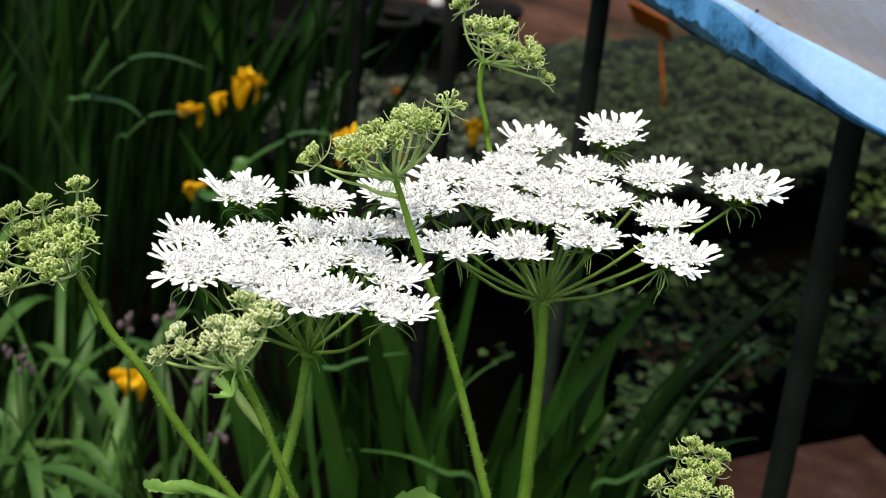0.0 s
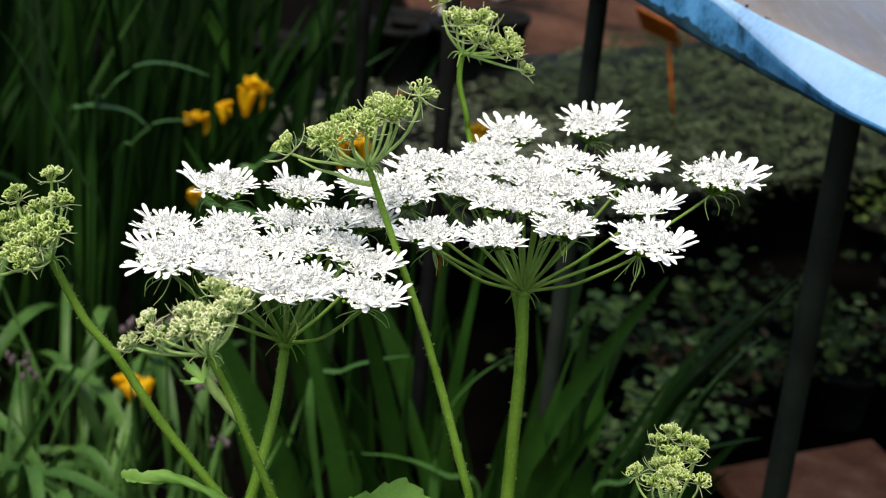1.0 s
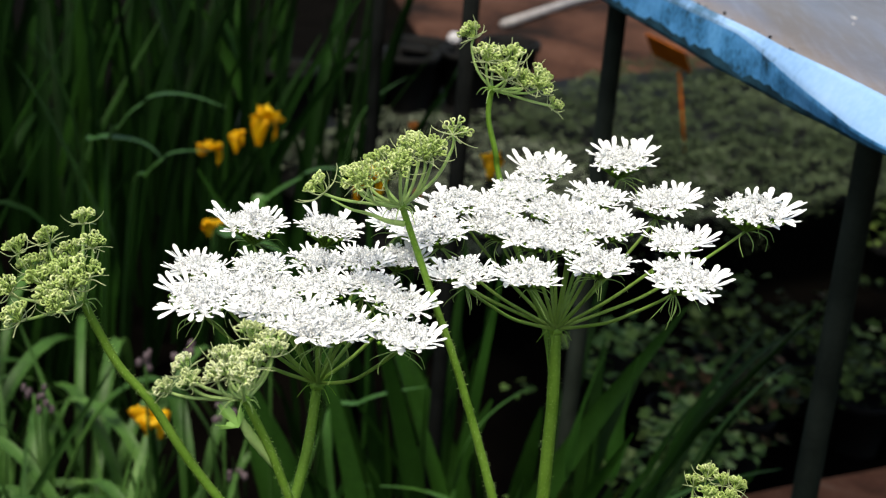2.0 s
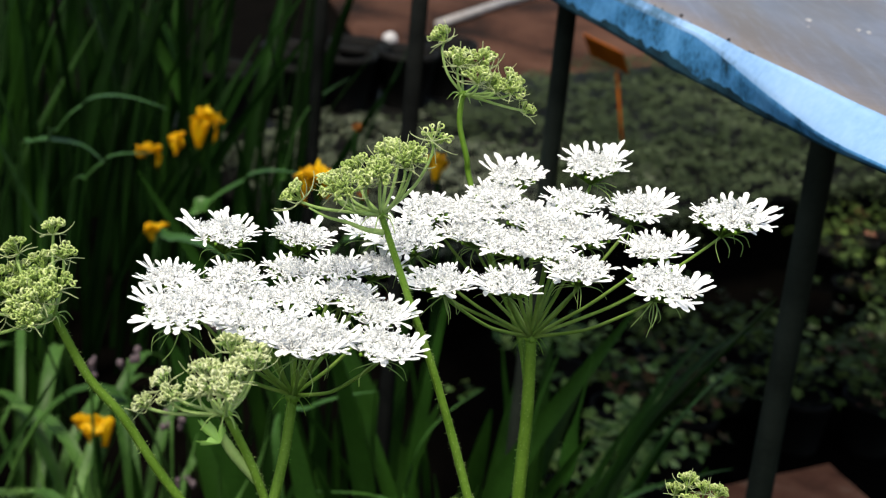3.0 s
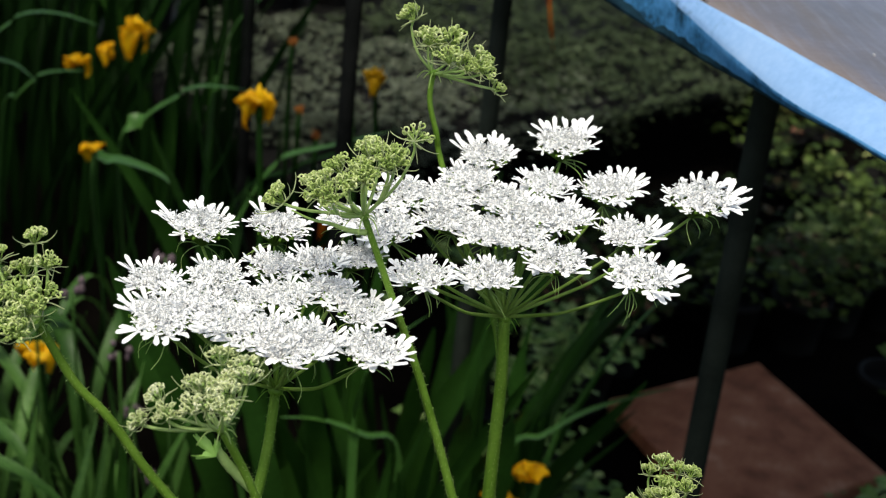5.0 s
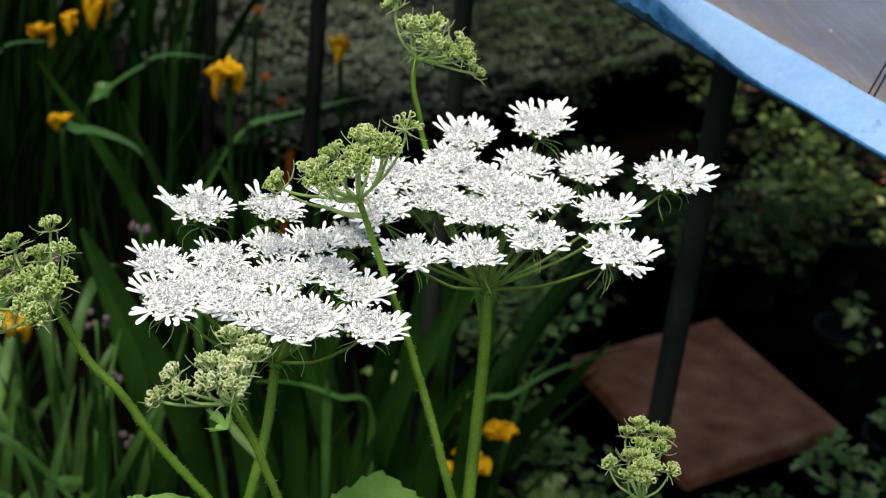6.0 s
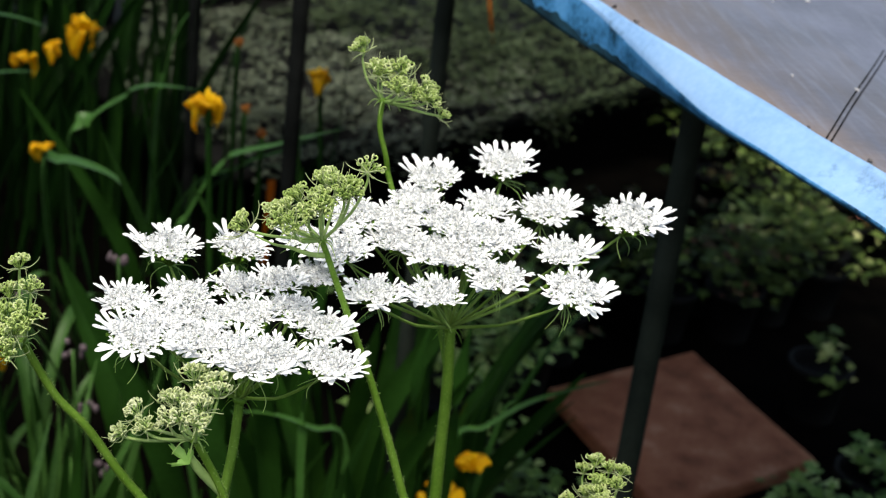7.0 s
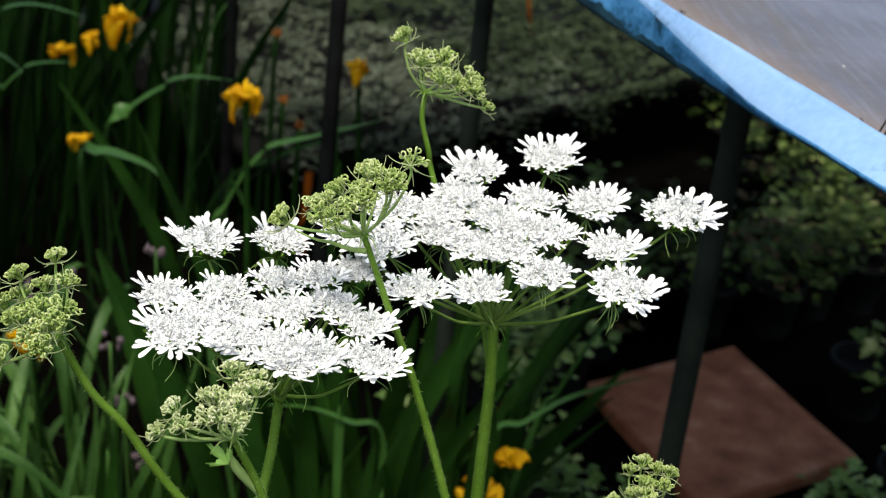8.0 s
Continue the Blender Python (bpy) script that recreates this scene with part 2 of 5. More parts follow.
nt.links.new(amount.outputs[0], tint.inputs["Factor"])
base_link = nt.nodes["Principled BSDF"].inputs["Base Color"].links[0].from_socket
nt.links.new(base_link, tint.inputs[6])
nt.links.new(tint.outputs[2], nt.nodes["Principled BSDF"].inputs["Base Color"])


# ---- mesh tools ----
UP = Vector((0, 0, 1))
GROUND = 0.30


def rooted(line):
    """A leaf's line, foot first, with heights above the ground, cut where it enters it."""
    low = [Vector((p.x, p.y, p.z - GROUND)) for p in line]
    k = next(i for i, p in enumerate(low) if p.z > 0)
    if k:
        a, b = low[k - 1], low[k]
        low = [a.lerp(b, a.z / (a.z - b.z))] + low[k:]
    return low



def thing(name, label, category, at=(0, 0, 0), group="", kind=""):
    ob = new(name)
    ob.empty_display_size = 0.02
    ob.location = at
    return tagged(ob, label, category, group, kind)


def part(name, bm, mat, parent, label="", kind=""):
    """Links a bmesh, or mesh data, as one mesh object under a thing or part."""
    if isinstance(bm, bpy.types.Mesh):
        me = bm
    else:
        me = bpy.data.meshes.new(name)
        bm.to_mesh(me)
        bm.free()
        me.materials.append(mat)
        me.polygons.foreach_set("use_smooth", [True] * len(me.polygons))
    ob = new(name, me)
    ob.parent = parent
    return tagged(ob, label, kind=kind)


def solo(name, bm, mat, label, category, group="", kind=""):
    ob = part(name, bm, mat, None)
    return tagged(ob, label, category, group, kind)


def frames_along(pts):
    """A side and an up direction at each point of a line."""
    out, side = [], None
    for i in range(len(pts)):
        d = (pts[min(i + 1, len(pts) - 1)] - pts[max(i - 1, 0)]).normalized()
        if side is None:
            side = d.cross(Vector((0.3, 0.9, 0.2)))
            if side.length < 0.05:
                side = d.cross(Vector((1, 0, 0)))
        side = (side - d * side.dot(d)).normalized()
        out.append((side.copy(), side.cross(d)))
    return out


def curve_through(pts, steps=6):
    """A smooth line through the points."""
    pts = [Vector(p) for p in pts]
    out = []
    for i in range(len(pts) - 1):
        a, b, c, d = pts[max(i - 1, 0)], pts[i], pts[i + 1], pts[min(i + 2, len(pts) - 1)]
        for k in range(steps):
            t = k / steps
            out.append(0.5 * (2 * b + (c - a) * t + (2 * a - 5 * b + 4 * c - d) * t * t + (3 * b - a - 3 * c + d) * t * t * t))
    return out + [pts[-1]]


def tube(bm, pts, radii, sides=6, ridge=0.0, caps=True):
    pts = [Vector(p) for p in pts]
    if not isinstance(radii, (list, tuple)):
        radii = [radii] * len(pts)
    rings = []
    for (side, up), p, r in zip(frames_along(pts), pts, radii):
        rings.append([bm.verts.new(p + (side * math.cos(a) + up * math.sin(a)) * r * (1 - ridge * (k % 2))) for k in range(sides) for a in [2 * math.pi * k / sides]])
    for one, two in zip(rings, rings[1:]):
        for k in range(sides):
            bm.faces.new((one[k], one[(k + 1) % sides], two[(k + 1) % sides], two[k]))
    if caps:
        bm.faces.new(rings[0][::-1])
        bm.faces.new(rings[-1])


def taper(n, a, b):
    return [a + (b - a) * k / (n - 1) for k in range(n)]


def blade(bm, pts, width, fold=0.25, facing=None, tip=0.02, base=0.6):
    """A long leaf along the points: three vertices across, creased along its middle, tapering to a point."""
    pts = [Vector(p) for p in pts]
    rows = []
    n = len(pts)
    for i, p in enumerate(pts):
        d = (pts[min(i + 1, n - 1)] - pts[max(i - 1, 0)]).normalized()
        side = d.cross(facing if facing else Vector((0, 0, 1)))
        side = side.normalized() if side.length > 1e-4 else Vector((1, 0, 0))
        up = side.cross(d)
        s = i / (n - 1)
        w = width * 0.5 * min(base + (1 - base) * s * 3, 1) * (max(1 - s, tip) / 0.45 if s > 0.55 else 1) ** 0.8
        rows.append([bm.verts.new(p - side * w + up * w * fold), bm.verts.new(p), bm.verts.new(p + side * w + up * w * fold)])
    for a, b in zip(rows, rows[1:]):
        bm.faces.new((a[0], a[1], b[1], b[0]))
        bm.faces.new((a[1], a[2], b[2], b[1]))


def lobe(bm, base, way, up, length, width, lift, droop, segs=4):
    """One rounded petal lobe: a cupped strip that starts narrow and ends round."""
    side = way.cross(up).normalized()
    rows = []
    for i in range(segs + 1):
        s = i / segs
        w = width * 0.5 * (0.28 + 0.72 * s ** 0.8) * (1.0 if s < 0.72 else math.sqrt(max(0.06, 1 - ((s - 0.72) / 0.29) ** 2)))
        p = base + way * (length * s) + up * (lift * s - droop * s * s)
        rows.append((bm.verts.new(p - side * w + up * w * 0.3), bm.verts.new(p), bm.verts.new(p + side * w + up * w * 0.3)))
    for a, b in zip(rows, rows[1:]):
        bm.faces.new((a[0], a[1], b[1], b[0]))
        bm.faces.new((a[1], a[2], b[2], b[1]))


def blob(bm, at, radii, rng, detail=1, rough=0.15):
    """A lumpy rounded knob."""
    made = bmesh.ops.create_icosphere(bm, subdivisions=detail, radius=1.0)["verts"]
    for v in made:
        k = 1 + rng.uniform(-rough, rough)
        v.co = Vector(at) + Vector((v.co.x * radii[0], v.co.y * radii[1], v.co.z * radii[2])) * k


def slab_box(bm, size, bevel, m=None):
    made = bmesh.ops.create_cube(bm, size=1.0)["verts"]
    bmesh.ops.scale(bm, vec=size, verts=made)
    if bevel:
        bmesh.ops.bevel(bm, geom=list({e for v in made for e in v.link_edges}), offset=bevel, segments=2, affect="EDGES")
    if m is not None:
        bmesh.ops.transform(bm, matrix=m, verts=bm.verts)


def scatter_leaves(name, places, sizes, mat, seed, tilt=0.6, long=1.25):
    """Many small folded leaves, each of two faces, at the given places, as mesh data."""
    r = np.random.RandomState(seed)
    n = len(places)
    turn, lean = r.uniform(0, 2 * np.pi, n), r.uniform(-0.2, tilt, n)
    ahead = np.stack([np.cos(turn) * np.cos(lean), np.sin(turn) * np.cos(lean), np.sin(lean)], 1)
    side = np.stack([-np.sin(turn), np.cos(turn), r.uniform(-0.35, 0.35, n)], 1)
    up = np.cross(ahead, side)
    s = np.asarray(sizes)[:, None]
    shape = [(0, 0, 0), (0.30, 0.42, 0.10), (0.75, 0.40, 0.08), (1, 0, -0.06), (0.75, -0.40, 0.08), (0.30, -0.42, 0.10), (0.5, 0, -0.04)]
    verts = np.stack([places + s * (a * long * ahead + b * side + c * up) for a, b, c in shape], 1).reshape(-1, 3)
    quads = np.array([(0, 1, 2, 6), (2, 3, 4, 6), (4, 5, 0, 6)])
    faces = (np.arange(n)[:, None, None] * 7 + quads[None]).reshape(-1, 4)
    me = bpy.data.meshes.new(name)
    me.from_pydata(verts.tolist(), [], faces.tolist())
    me.materials.append(mat)
    return me


def lobed_leaves(name, places, sizes, mat, seed, tilt=0.6):
    """Many small five-lobed leaves, folded along the middle, at the given places, as mesh data."""
    r = np.random.RandomState(seed)
    n = len(places)
    turn, lean = r.uniform(0, 2 * np.pi, n), r.uniform(-0.45, tilt, n)
    ahead = np.stack([np.cos(turn) * np.cos(lean), np.sin(turn) * np.cos(lean), np.sin(lean)], 1)
    side = np.stack([-np.sin(turn), np.cos(turn), r.uniform(-0.5, 0.5, n)], 1)
    up = np.cross(ahead, side)
    s, fold = np.asarray(sizes)[:, None], r.uniform(-0.05, 0.45, n)[:, None]
    half = [(0.05, 0.46), (0.34, 0.26), (0.58, 0.44), (0.74, 0.17)]
    shape = [(0, 0)] + half + [(1.05, 0)] + [(a, -b) for a, b in half[::-1]] + [(0.42, 0)]
    verts = np.stack([places + s * (a * ahead + b * side + (abs(b) * fold - 0.18 * a * a) * up) for a, b in shape], 1).reshape(-1, 3)
    quads = np.array([(10, 0, 1, 2), (10, 2, 3, 4), (10, 4, 5, 6), (10, 6, 7, 8), (10, 8, 9, 0)])
    faces = (np.arange(n)[:, None, None] * 11 + quads[None]).reshape(-1, 4)
    me = bpy.data.meshes.new(name)
    me.from_pydata(verts.tolist(), [], faces.tolist())
    me.materials.append(mat)
    return me


# ---- ground ----
bm = bmesh.new()
n = 60
grid = [[None] * (n + 1) for _ in range(n + 1)]
for i in range(n + 1):
    for j in range(n + 1):
        x, y = ((i / n * 2 - 1) ** 3) * 300, ((j / n * 2 - 1) ** 3) * 300 + 2
        grid[i][j] = bm.verts.new((x, y, GROUND + 0.003 + 0.006 * (noise.noise((x * 3, y * 3, 0)) if abs(x) < 8 and abs(y) < 9 else 0)))
for i in range(n):
    for j in range(n):
        bm.faces.new((grid[i][j], grid[i + 1][j], grid[i + 1][j + 1], grid[i][j + 1]))
solo("ground", bm, SOIL, "near-black soil and weed matting under the plants", "ground", kind="structure")

# red earth path beyond the beds
bm = bmesh.new()
slab_box(bm, (2.57, 2.72, 0.05), 0.012, pose(0.946, 5.06, GROUND + 0.011, 0, 0, 12))
solo("pavement", bm, PATHWAY, "dusty red-brown path beyond the planting beds", "path", kind="structure")

# one loose square slab
bm = bmesh.new()
slab_box(bm, (0.268, 0.291, 0.026), 0.0025)
bmesh.ops.subdivide_edges(bm, edges=[e for e in bm.edges if e.calc_length() > 0.08], cuts=14, use_grid_fill=True)
for v in bm.verts:
    # skewed out of square to fit the camera's view, with a worn, uneven edge
    x, y = v.co.x * (1 + 0.008 * noise.noise((v.co.y * 14, 3, 0))), v.co.y * (1 + 0.008 * noise.noise((v.co.x * 14, 7, 0)))
    v.co = Vector((0.531, 1.576, GROUND + 0.008)) + Vector((0.877, 0.480, 0)) * x + Vector((-0.323, 0.946, 0)) * y + UP * (v.co.z + 0.0015 * noise.noise((x * 12, y * 12, v.co.z)))
solo("paving_slab", bm, TERRACOTTA, "square terracotta paving slab lying on dark soil", "slab").data.set_sharp_from_angle(angle=0.5)

# ---- raised bench with the blue lip ----
TOP = 1.072
EDGE_A, EDGE_W = Vector((0.165, 0.80, TOP)), Vector((-0.302, 0.953, 0)).normalized()
OUT = Vector((-EDGE_W.y, EDGE_W.x, 0))
table = thing("display_bench", "long grey wet-topped bench with a crumpled blue lip on dark legs", "bench", (0.53, 1.03, GROUND))


def under(ob, thing_ob):
    """Keeps a part that was made in world places where it is under a moved Empty."""
    ob.matrix_parent_inverse = Matrix.Translation(thing_ob.location).inverted()
    return ob


bm = bmesh.new()
rows = []
S0, S1, NS = -0.7, 1.15, 220
for i in range(NS + 1):
    s = S0 + (S1 - S0) * i / NS
    row = []
    for k in range(25):
        # beyond the 0.22 m in view, the width is sized to shade pots and slab
        w = (k / 24) ** 1.4 * 0.88
        p = EDGE_A + EDGE_W * s - OUT * w
        p.z += 0.004 * noise.noise((s * 3, w * 6, 3)) + 0.0012 * math.sin(w * 38 + s * 1.5) * min(1, w * 20) - 0.004
        row.append(bm.verts.new(p))
    rows.append(row)
for a, b in zip(rows, rows[1:]):
    for k in range(24):
        bm.faces.new((a[k], b[k], b[k + 1], a[k + 1]))
bm.normal_update()
bmesh.ops.recalc_face_normals(bm, faces=bm.faces)
bmesh.ops.solidify(bm, geom=bm.faces[:], thickness=0.004)
under(part("bench_top", bm, SHEET, table, "wet grey sheet with dirt and pale spots"), table)

# the lip hangs down all along; a crease runs across it, above which it faces the sky and below which it tucks under
FOLD = ([-0.7, -0.45, -0.34, -0.26, -0.20, -0.15, -0.12, -0.07, -0.025, 0.03, 0.10, 0.3, 0.6, 1.15], [0.5, 0.7, 0.76, 0.78, 0.78, 0.78, 0.70, 0.50, 0.27, 0.08, 0.12, 0.3, 0.15, 0.25])
lip_bm, side_bm, edge_bm = bmesh.new(), bmesh.new(), bmesh.new()
strips = {lip_bm: [], side_bm: [], edge_bm: []}
for i in range(NS * 2 + 1):
    s = S0 + (S1 - S0) * i / (NS * 2)
    c = EDGE_A + EDGE_W * s
    near = min(1, max(0, (-0.06 - s) / 0.13))
    drop = 0.0275 - 0.0105 * near + 0.0012 * noise.noise((s * 9, 0, 0))
    wave = 0.0022 * noise.noise((s * 14, 8, 0))
    f = np.interp(s, *FOLD)
    crease_o, crease_h = 0.003 + 0.0135 * f + 0.0055 * near, f * drop
    # a second, hollow fold
    hollow = 0.0075 * max(0, 1 - abs(s + 0.25) / 0.095)
    sunk = 0.25 + 0.30 * min(1, max(0, (-0.18 - s) / 0.1))
    face = []
    for k in range(9):
        q = k / 8
        o, z = 0.001 + (crease_o - 0.001) * q ** 0.8, -crease_h * q
        o -= hollow * max(0, 1 - abs(q - sunk) / 0.30)
        face.append((o + 0.0007 * noise.noise((s * 22, q * 3, 2)), z + (0.0008 if k == 0 else 0)))
    low_o = 0.0045 + 0.0105 * near + 0.0015 * noise.noise((s * 12, 5, 0))
    edge = 0.76 + 0.17 * noise.noise((s * 26, 1, 4)) + 0.13 * noise.noise((s * 110, 1, 7))
    bulge = 0.0012 * noise.noise((s * 30, 1, 6))
    outline = face + [(crease_o + (low_o - crease_o) * q + bulge * math.sin(q * 3.14), -crease_h - (drop - crease_h) * q) for q in (0.125, 0.25, 0.375, 0.5, 0.625, 0.75, 0.875, 1.0)]

    def at(u):
        """A place on the rounded outline: 0 at the top, 1 at the crease, 2 at the lower edge."""
        soft = min(0.22, u, 2 - u)
        near_by = [min(2.0, max(0.0, u + soft * e)) * 8 for e in (-1, -0.5, 0, 0.5, 1)]
        return tuple(sum(np.interp(v, range(17), [p[axis] for p in outline]) for v in near_by) / 5 for axis in (0, 1))

    rows_here = {lip_bm: [(-0.002, -0.004)] + [at(k / 8) for k in range(9)], side_bm: [at(1 + edge * k / 6) for k in range(7)],
                 edge_bm: [at(1 + edge + (1 - edge) * k / 3) for k in range(4)] + [(low_o - 0.003, -drop + 0.001)]}
    for mesh, profile in rows_here.items():
        strips[mesh].append([mesh.verts.new(c + OUT * (o + wave) + Vector((0, 0, z))) for o, z in profile])
for mesh, made in strips.items():
    for one, two in zip(made, made[1:]):
        for k in range(len(one) - 1):
            mesh.faces.new((one[k], one[k + 1], two[k + 1], two[k]))
    bmesh.ops.recalc_face_normals(mesh, faces=mesh.faces)
under(part("lip", lip_bm, BLUE, table, "scuffed light blue folded lip"), table)
under(part("lip_side", side_bm, SHADED_STAINED, table, "outer side of the blue lip, stained and painted darker as shade"), table)
under(part("lip_edge", edge_bm, EDGE_TEAL, table, "dark teal strip along the lower edge"), table)

# the third and fourth legs get the blacker copy in place of shade
for x, y, r, paint in ((0.268, 0.935, 0.0092, POST), (0.115, 1.195, 0.0080, POST), (-0.006, 1.268, 0.0074, SHADE_AND_SEAM), (-0.125, 1.748, 0.0076, SHADE_AND_SEAM), (1.031, 0.813, 0.009, POST), (0.911, 1.194, 0.009, POST)):
    bm = bmesh.new()
    tube(bm, [(x, y, GROUND), (x, y, 0.55), (x, y, 0.8), (x, y, TOP - 0.012)], r, 20)
    under(part("leg", bm, paint, table), table)

# crumbs of dirt caught against the lip, pale droppings and a seam
rng = random.Random(29)
for k in range(90):
    s, w = rng.uniform(-0.42, 0.3), 0.001 + abs(rng.gauss(0, 0.004))
    p = EDGE_A + EDGE_W * s - OUT * w
    q = rng.uniform(0.0005, 0.0013)
    bm = bmesh.new()
    blob(bm, (p.x, p.y, p.z - 0.003 + 0.004 * noise.noise((s * 3, w * 6, 3))), (q, q * rng.uniform(0.8, 1.8), q * 0.7), rng, 1, 0.3)
    under(part("crumb", bm, DIRT if k % 3 else SOIL, table), table)
rng = random.Random(31)
for k in range(70):
    s, w = rng.uniform(-0.4, 0.35), rng.uniform(0.012, 0.3)
    bm = bmesh.new()
    p = EDGE_A + EDGE_W * s - OUT * w
    z = p.z + 0.004 * noise.noise((s * 3, w * 6, 3)) + 0.0012 * math.sin(w * 38 + s * 1.5) * min(1, w * 20) - 0.004
    q = 0.0005 + 0.0012 * rng.random() ** 2
    blob(bm, (p.x, p.y, z + 0.0004), (q, q * rng.uniform(1.2, 2.8), 0.0006), rng, 2, 0.2)
    under(part("droplet", bm, WHITE, table), table)
for off in (0.0, 0.0032):
    bm = bmesh.new()
    line = []
    for k in range(24):
        p = Vector((0.226 + off, 0.605, TOP)).lerp(Vector((0.324 + off, 0.781, TOP)), k / 23)
        s, w = (p - EDGE_A).dot(EDGE_W), -(p - EDGE_A).dot(OUT)
        p.z += 0.004 * noise.noise((s * 3, w * 6, 3)) + 0.0012 * math.sin(w * 38 + s * 1.5) * min(1, w * 20) - 0.0038
        line.append(p)
    tube(bm, line, 0.00045, 5)
    under(part("seam", bm, SHADE_AND_SEAM, table), table)

# ---- white flower heads ----


def mesh_of(name, bm, mat):
    me = bpy.data.meshes.new(name)
    bm.to_mesh(me)
    bm.free()
    me.materials.append(mat)
    me.polygons.foreach_set("use_smooth", [True] * len(me.polygons))
    return me


def floret_mesh(seed, rim):
    """One small five-petalled flower, 1 unit to the disc's radius; at the rim its outward (+x) petals are long and two-lobed."""
    rng = random.Random(seed)
    bm = bmesh.new()
    o = Vector((0, 0, 0))
    for p in range(5):
        b = 2 * math.pi * p / 5 + rng.uniform(-0.12, 0.12)
        way = Vector((math.cos(b), math.sin(b), 0))
        side = way.cross(UP)
        if rim and p == 0:
            long = rng.uniform(0.40, 0.57)
            for sgn in (-1, 1):
                lobe(bm, o + side * sgn * 0.02, (way + side * sgn * rng.uniform(0.20, 0.38)).normalized(), UP, long * rng.uniform(0.82, 1.10), rng.uniform(0.165, 0.205), rng.uniform(0.08, 0.36), rng.uniform(-0.18, 0.10), 7)
        elif rim and p in (1, 4):
            turn = 0.75 if p == 4 else -0.75
            main = Vector((math.cos(b + turn * 0.45), math.sin(b + turn * 0.45), 0))
            long = rng.uniform(0.25, 0.40)
            lobe(bm, o, main, UP, long, rng.uniform(0.145, 0.185), rng.uniform(0.05, 0.32), rng.uniform(-0.08, 0.12), 6)
            lobe(bm, o, way, UP, long * 0.5, 0.07, 0.08, 0.05, 4)
        else:
            long = rng.uniform(0.14, 0.20)
            for sgn in (-1, 1):
                lobe(bm, o, (way + side * sgn * 0.36).normalized(), UP, long, 0.105, long * rng.uniform(0.1, 0.9), long * rng.uniform(-0.1, 0.4), 3)
    for p in range(5):
        b = 2 * math.pi * (p + 0.5) / 5 + rng.uniform(-0.3, 0.3)
        tip = (Vector((math.cos(b), math.sin(b), 0)) * 0.7 + UP).normalized() * rng.uniform(0.15, 0.25)
        first = len(bm.faces)
        tube(bm, [o, tip * 0.84, tip * 0.92, tip * 1.0], [0.010, 0.007, 0.026, 0.017], 4)
        bm.faces.ensure_lookup_table()
        for f in bm.faces[first + 4:]:
            f.material_index = 1
    bmesh.ops.remove_doubles(bm, verts=[v for v in bm.verts if v.co.length < 0.055], dist=0.05)
    me = mesh_of("floret", bm, PETAL)
    me.materials.append(ANTHER)
    return me


def spokes_mesh(seed):
    """The green spokes under one disc of flowers, 1 unit to the disc's radius."""
    rng = random.Random(seed)
    bm = bmesh.new()
    foot = Vector((-0.12, 0, -0.42))
    for q, a in DISC:
        end = Vector((math.cos(a) * q * 0.66, math.sin(a) * q * 0.66, 0.09 * (1 - q * q) - 0.02))
        tube(bm, [foot, foot.lerp(end, 0.5) + UP * 0.03 * (1 - q), end], [0.03, 0.02, 0.03], 4, caps=False)
        blob(bm, end, (0.045, 0.045, 0.055), rng, 1, 0.1)
    return mesh_of("umbellet", bm, STEM)


def bracteole_mesh(seed):
    """One thin curled bract that hangs from the foot of a small head, 1 unit to the disc's radius."""
    rng = random.Random(seed)
    bm = bmesh.new()
    out, long = Vector((1, 0, 0)), rng.uniform(0.45, 0.9)
    drop = rng.uniform(0.3, 1.0)
    pts = curve_through([Vector((0, 0, 0)), out * long * 0.45 - UP * long * 0.05, out * long * 0.8 - UP * long * 0.4 * drop, out * long * rng.uniform(0.75, 1.0) - UP * long * drop], 3)
    tube(bm, pts, taper(len(pts), 0.019, 0.006), 4, caps=False)
    return mesh_of("bracteole", bm, BUD_RAY)


DISC = [(math.sqrt((k + 0.5) / 40), k * 2.39996) for k in range(40)]
RIM = [floret_mesh(10 + k, True) for k in range(9)]
CORE = [floret_mesh(30 + k, False) for k in range(6)]
SPOKES = [spokes_mesh(50 + k) for k in range(3)]
BRACT = [bracteole_mesh(60 + k) for k in range(7)]


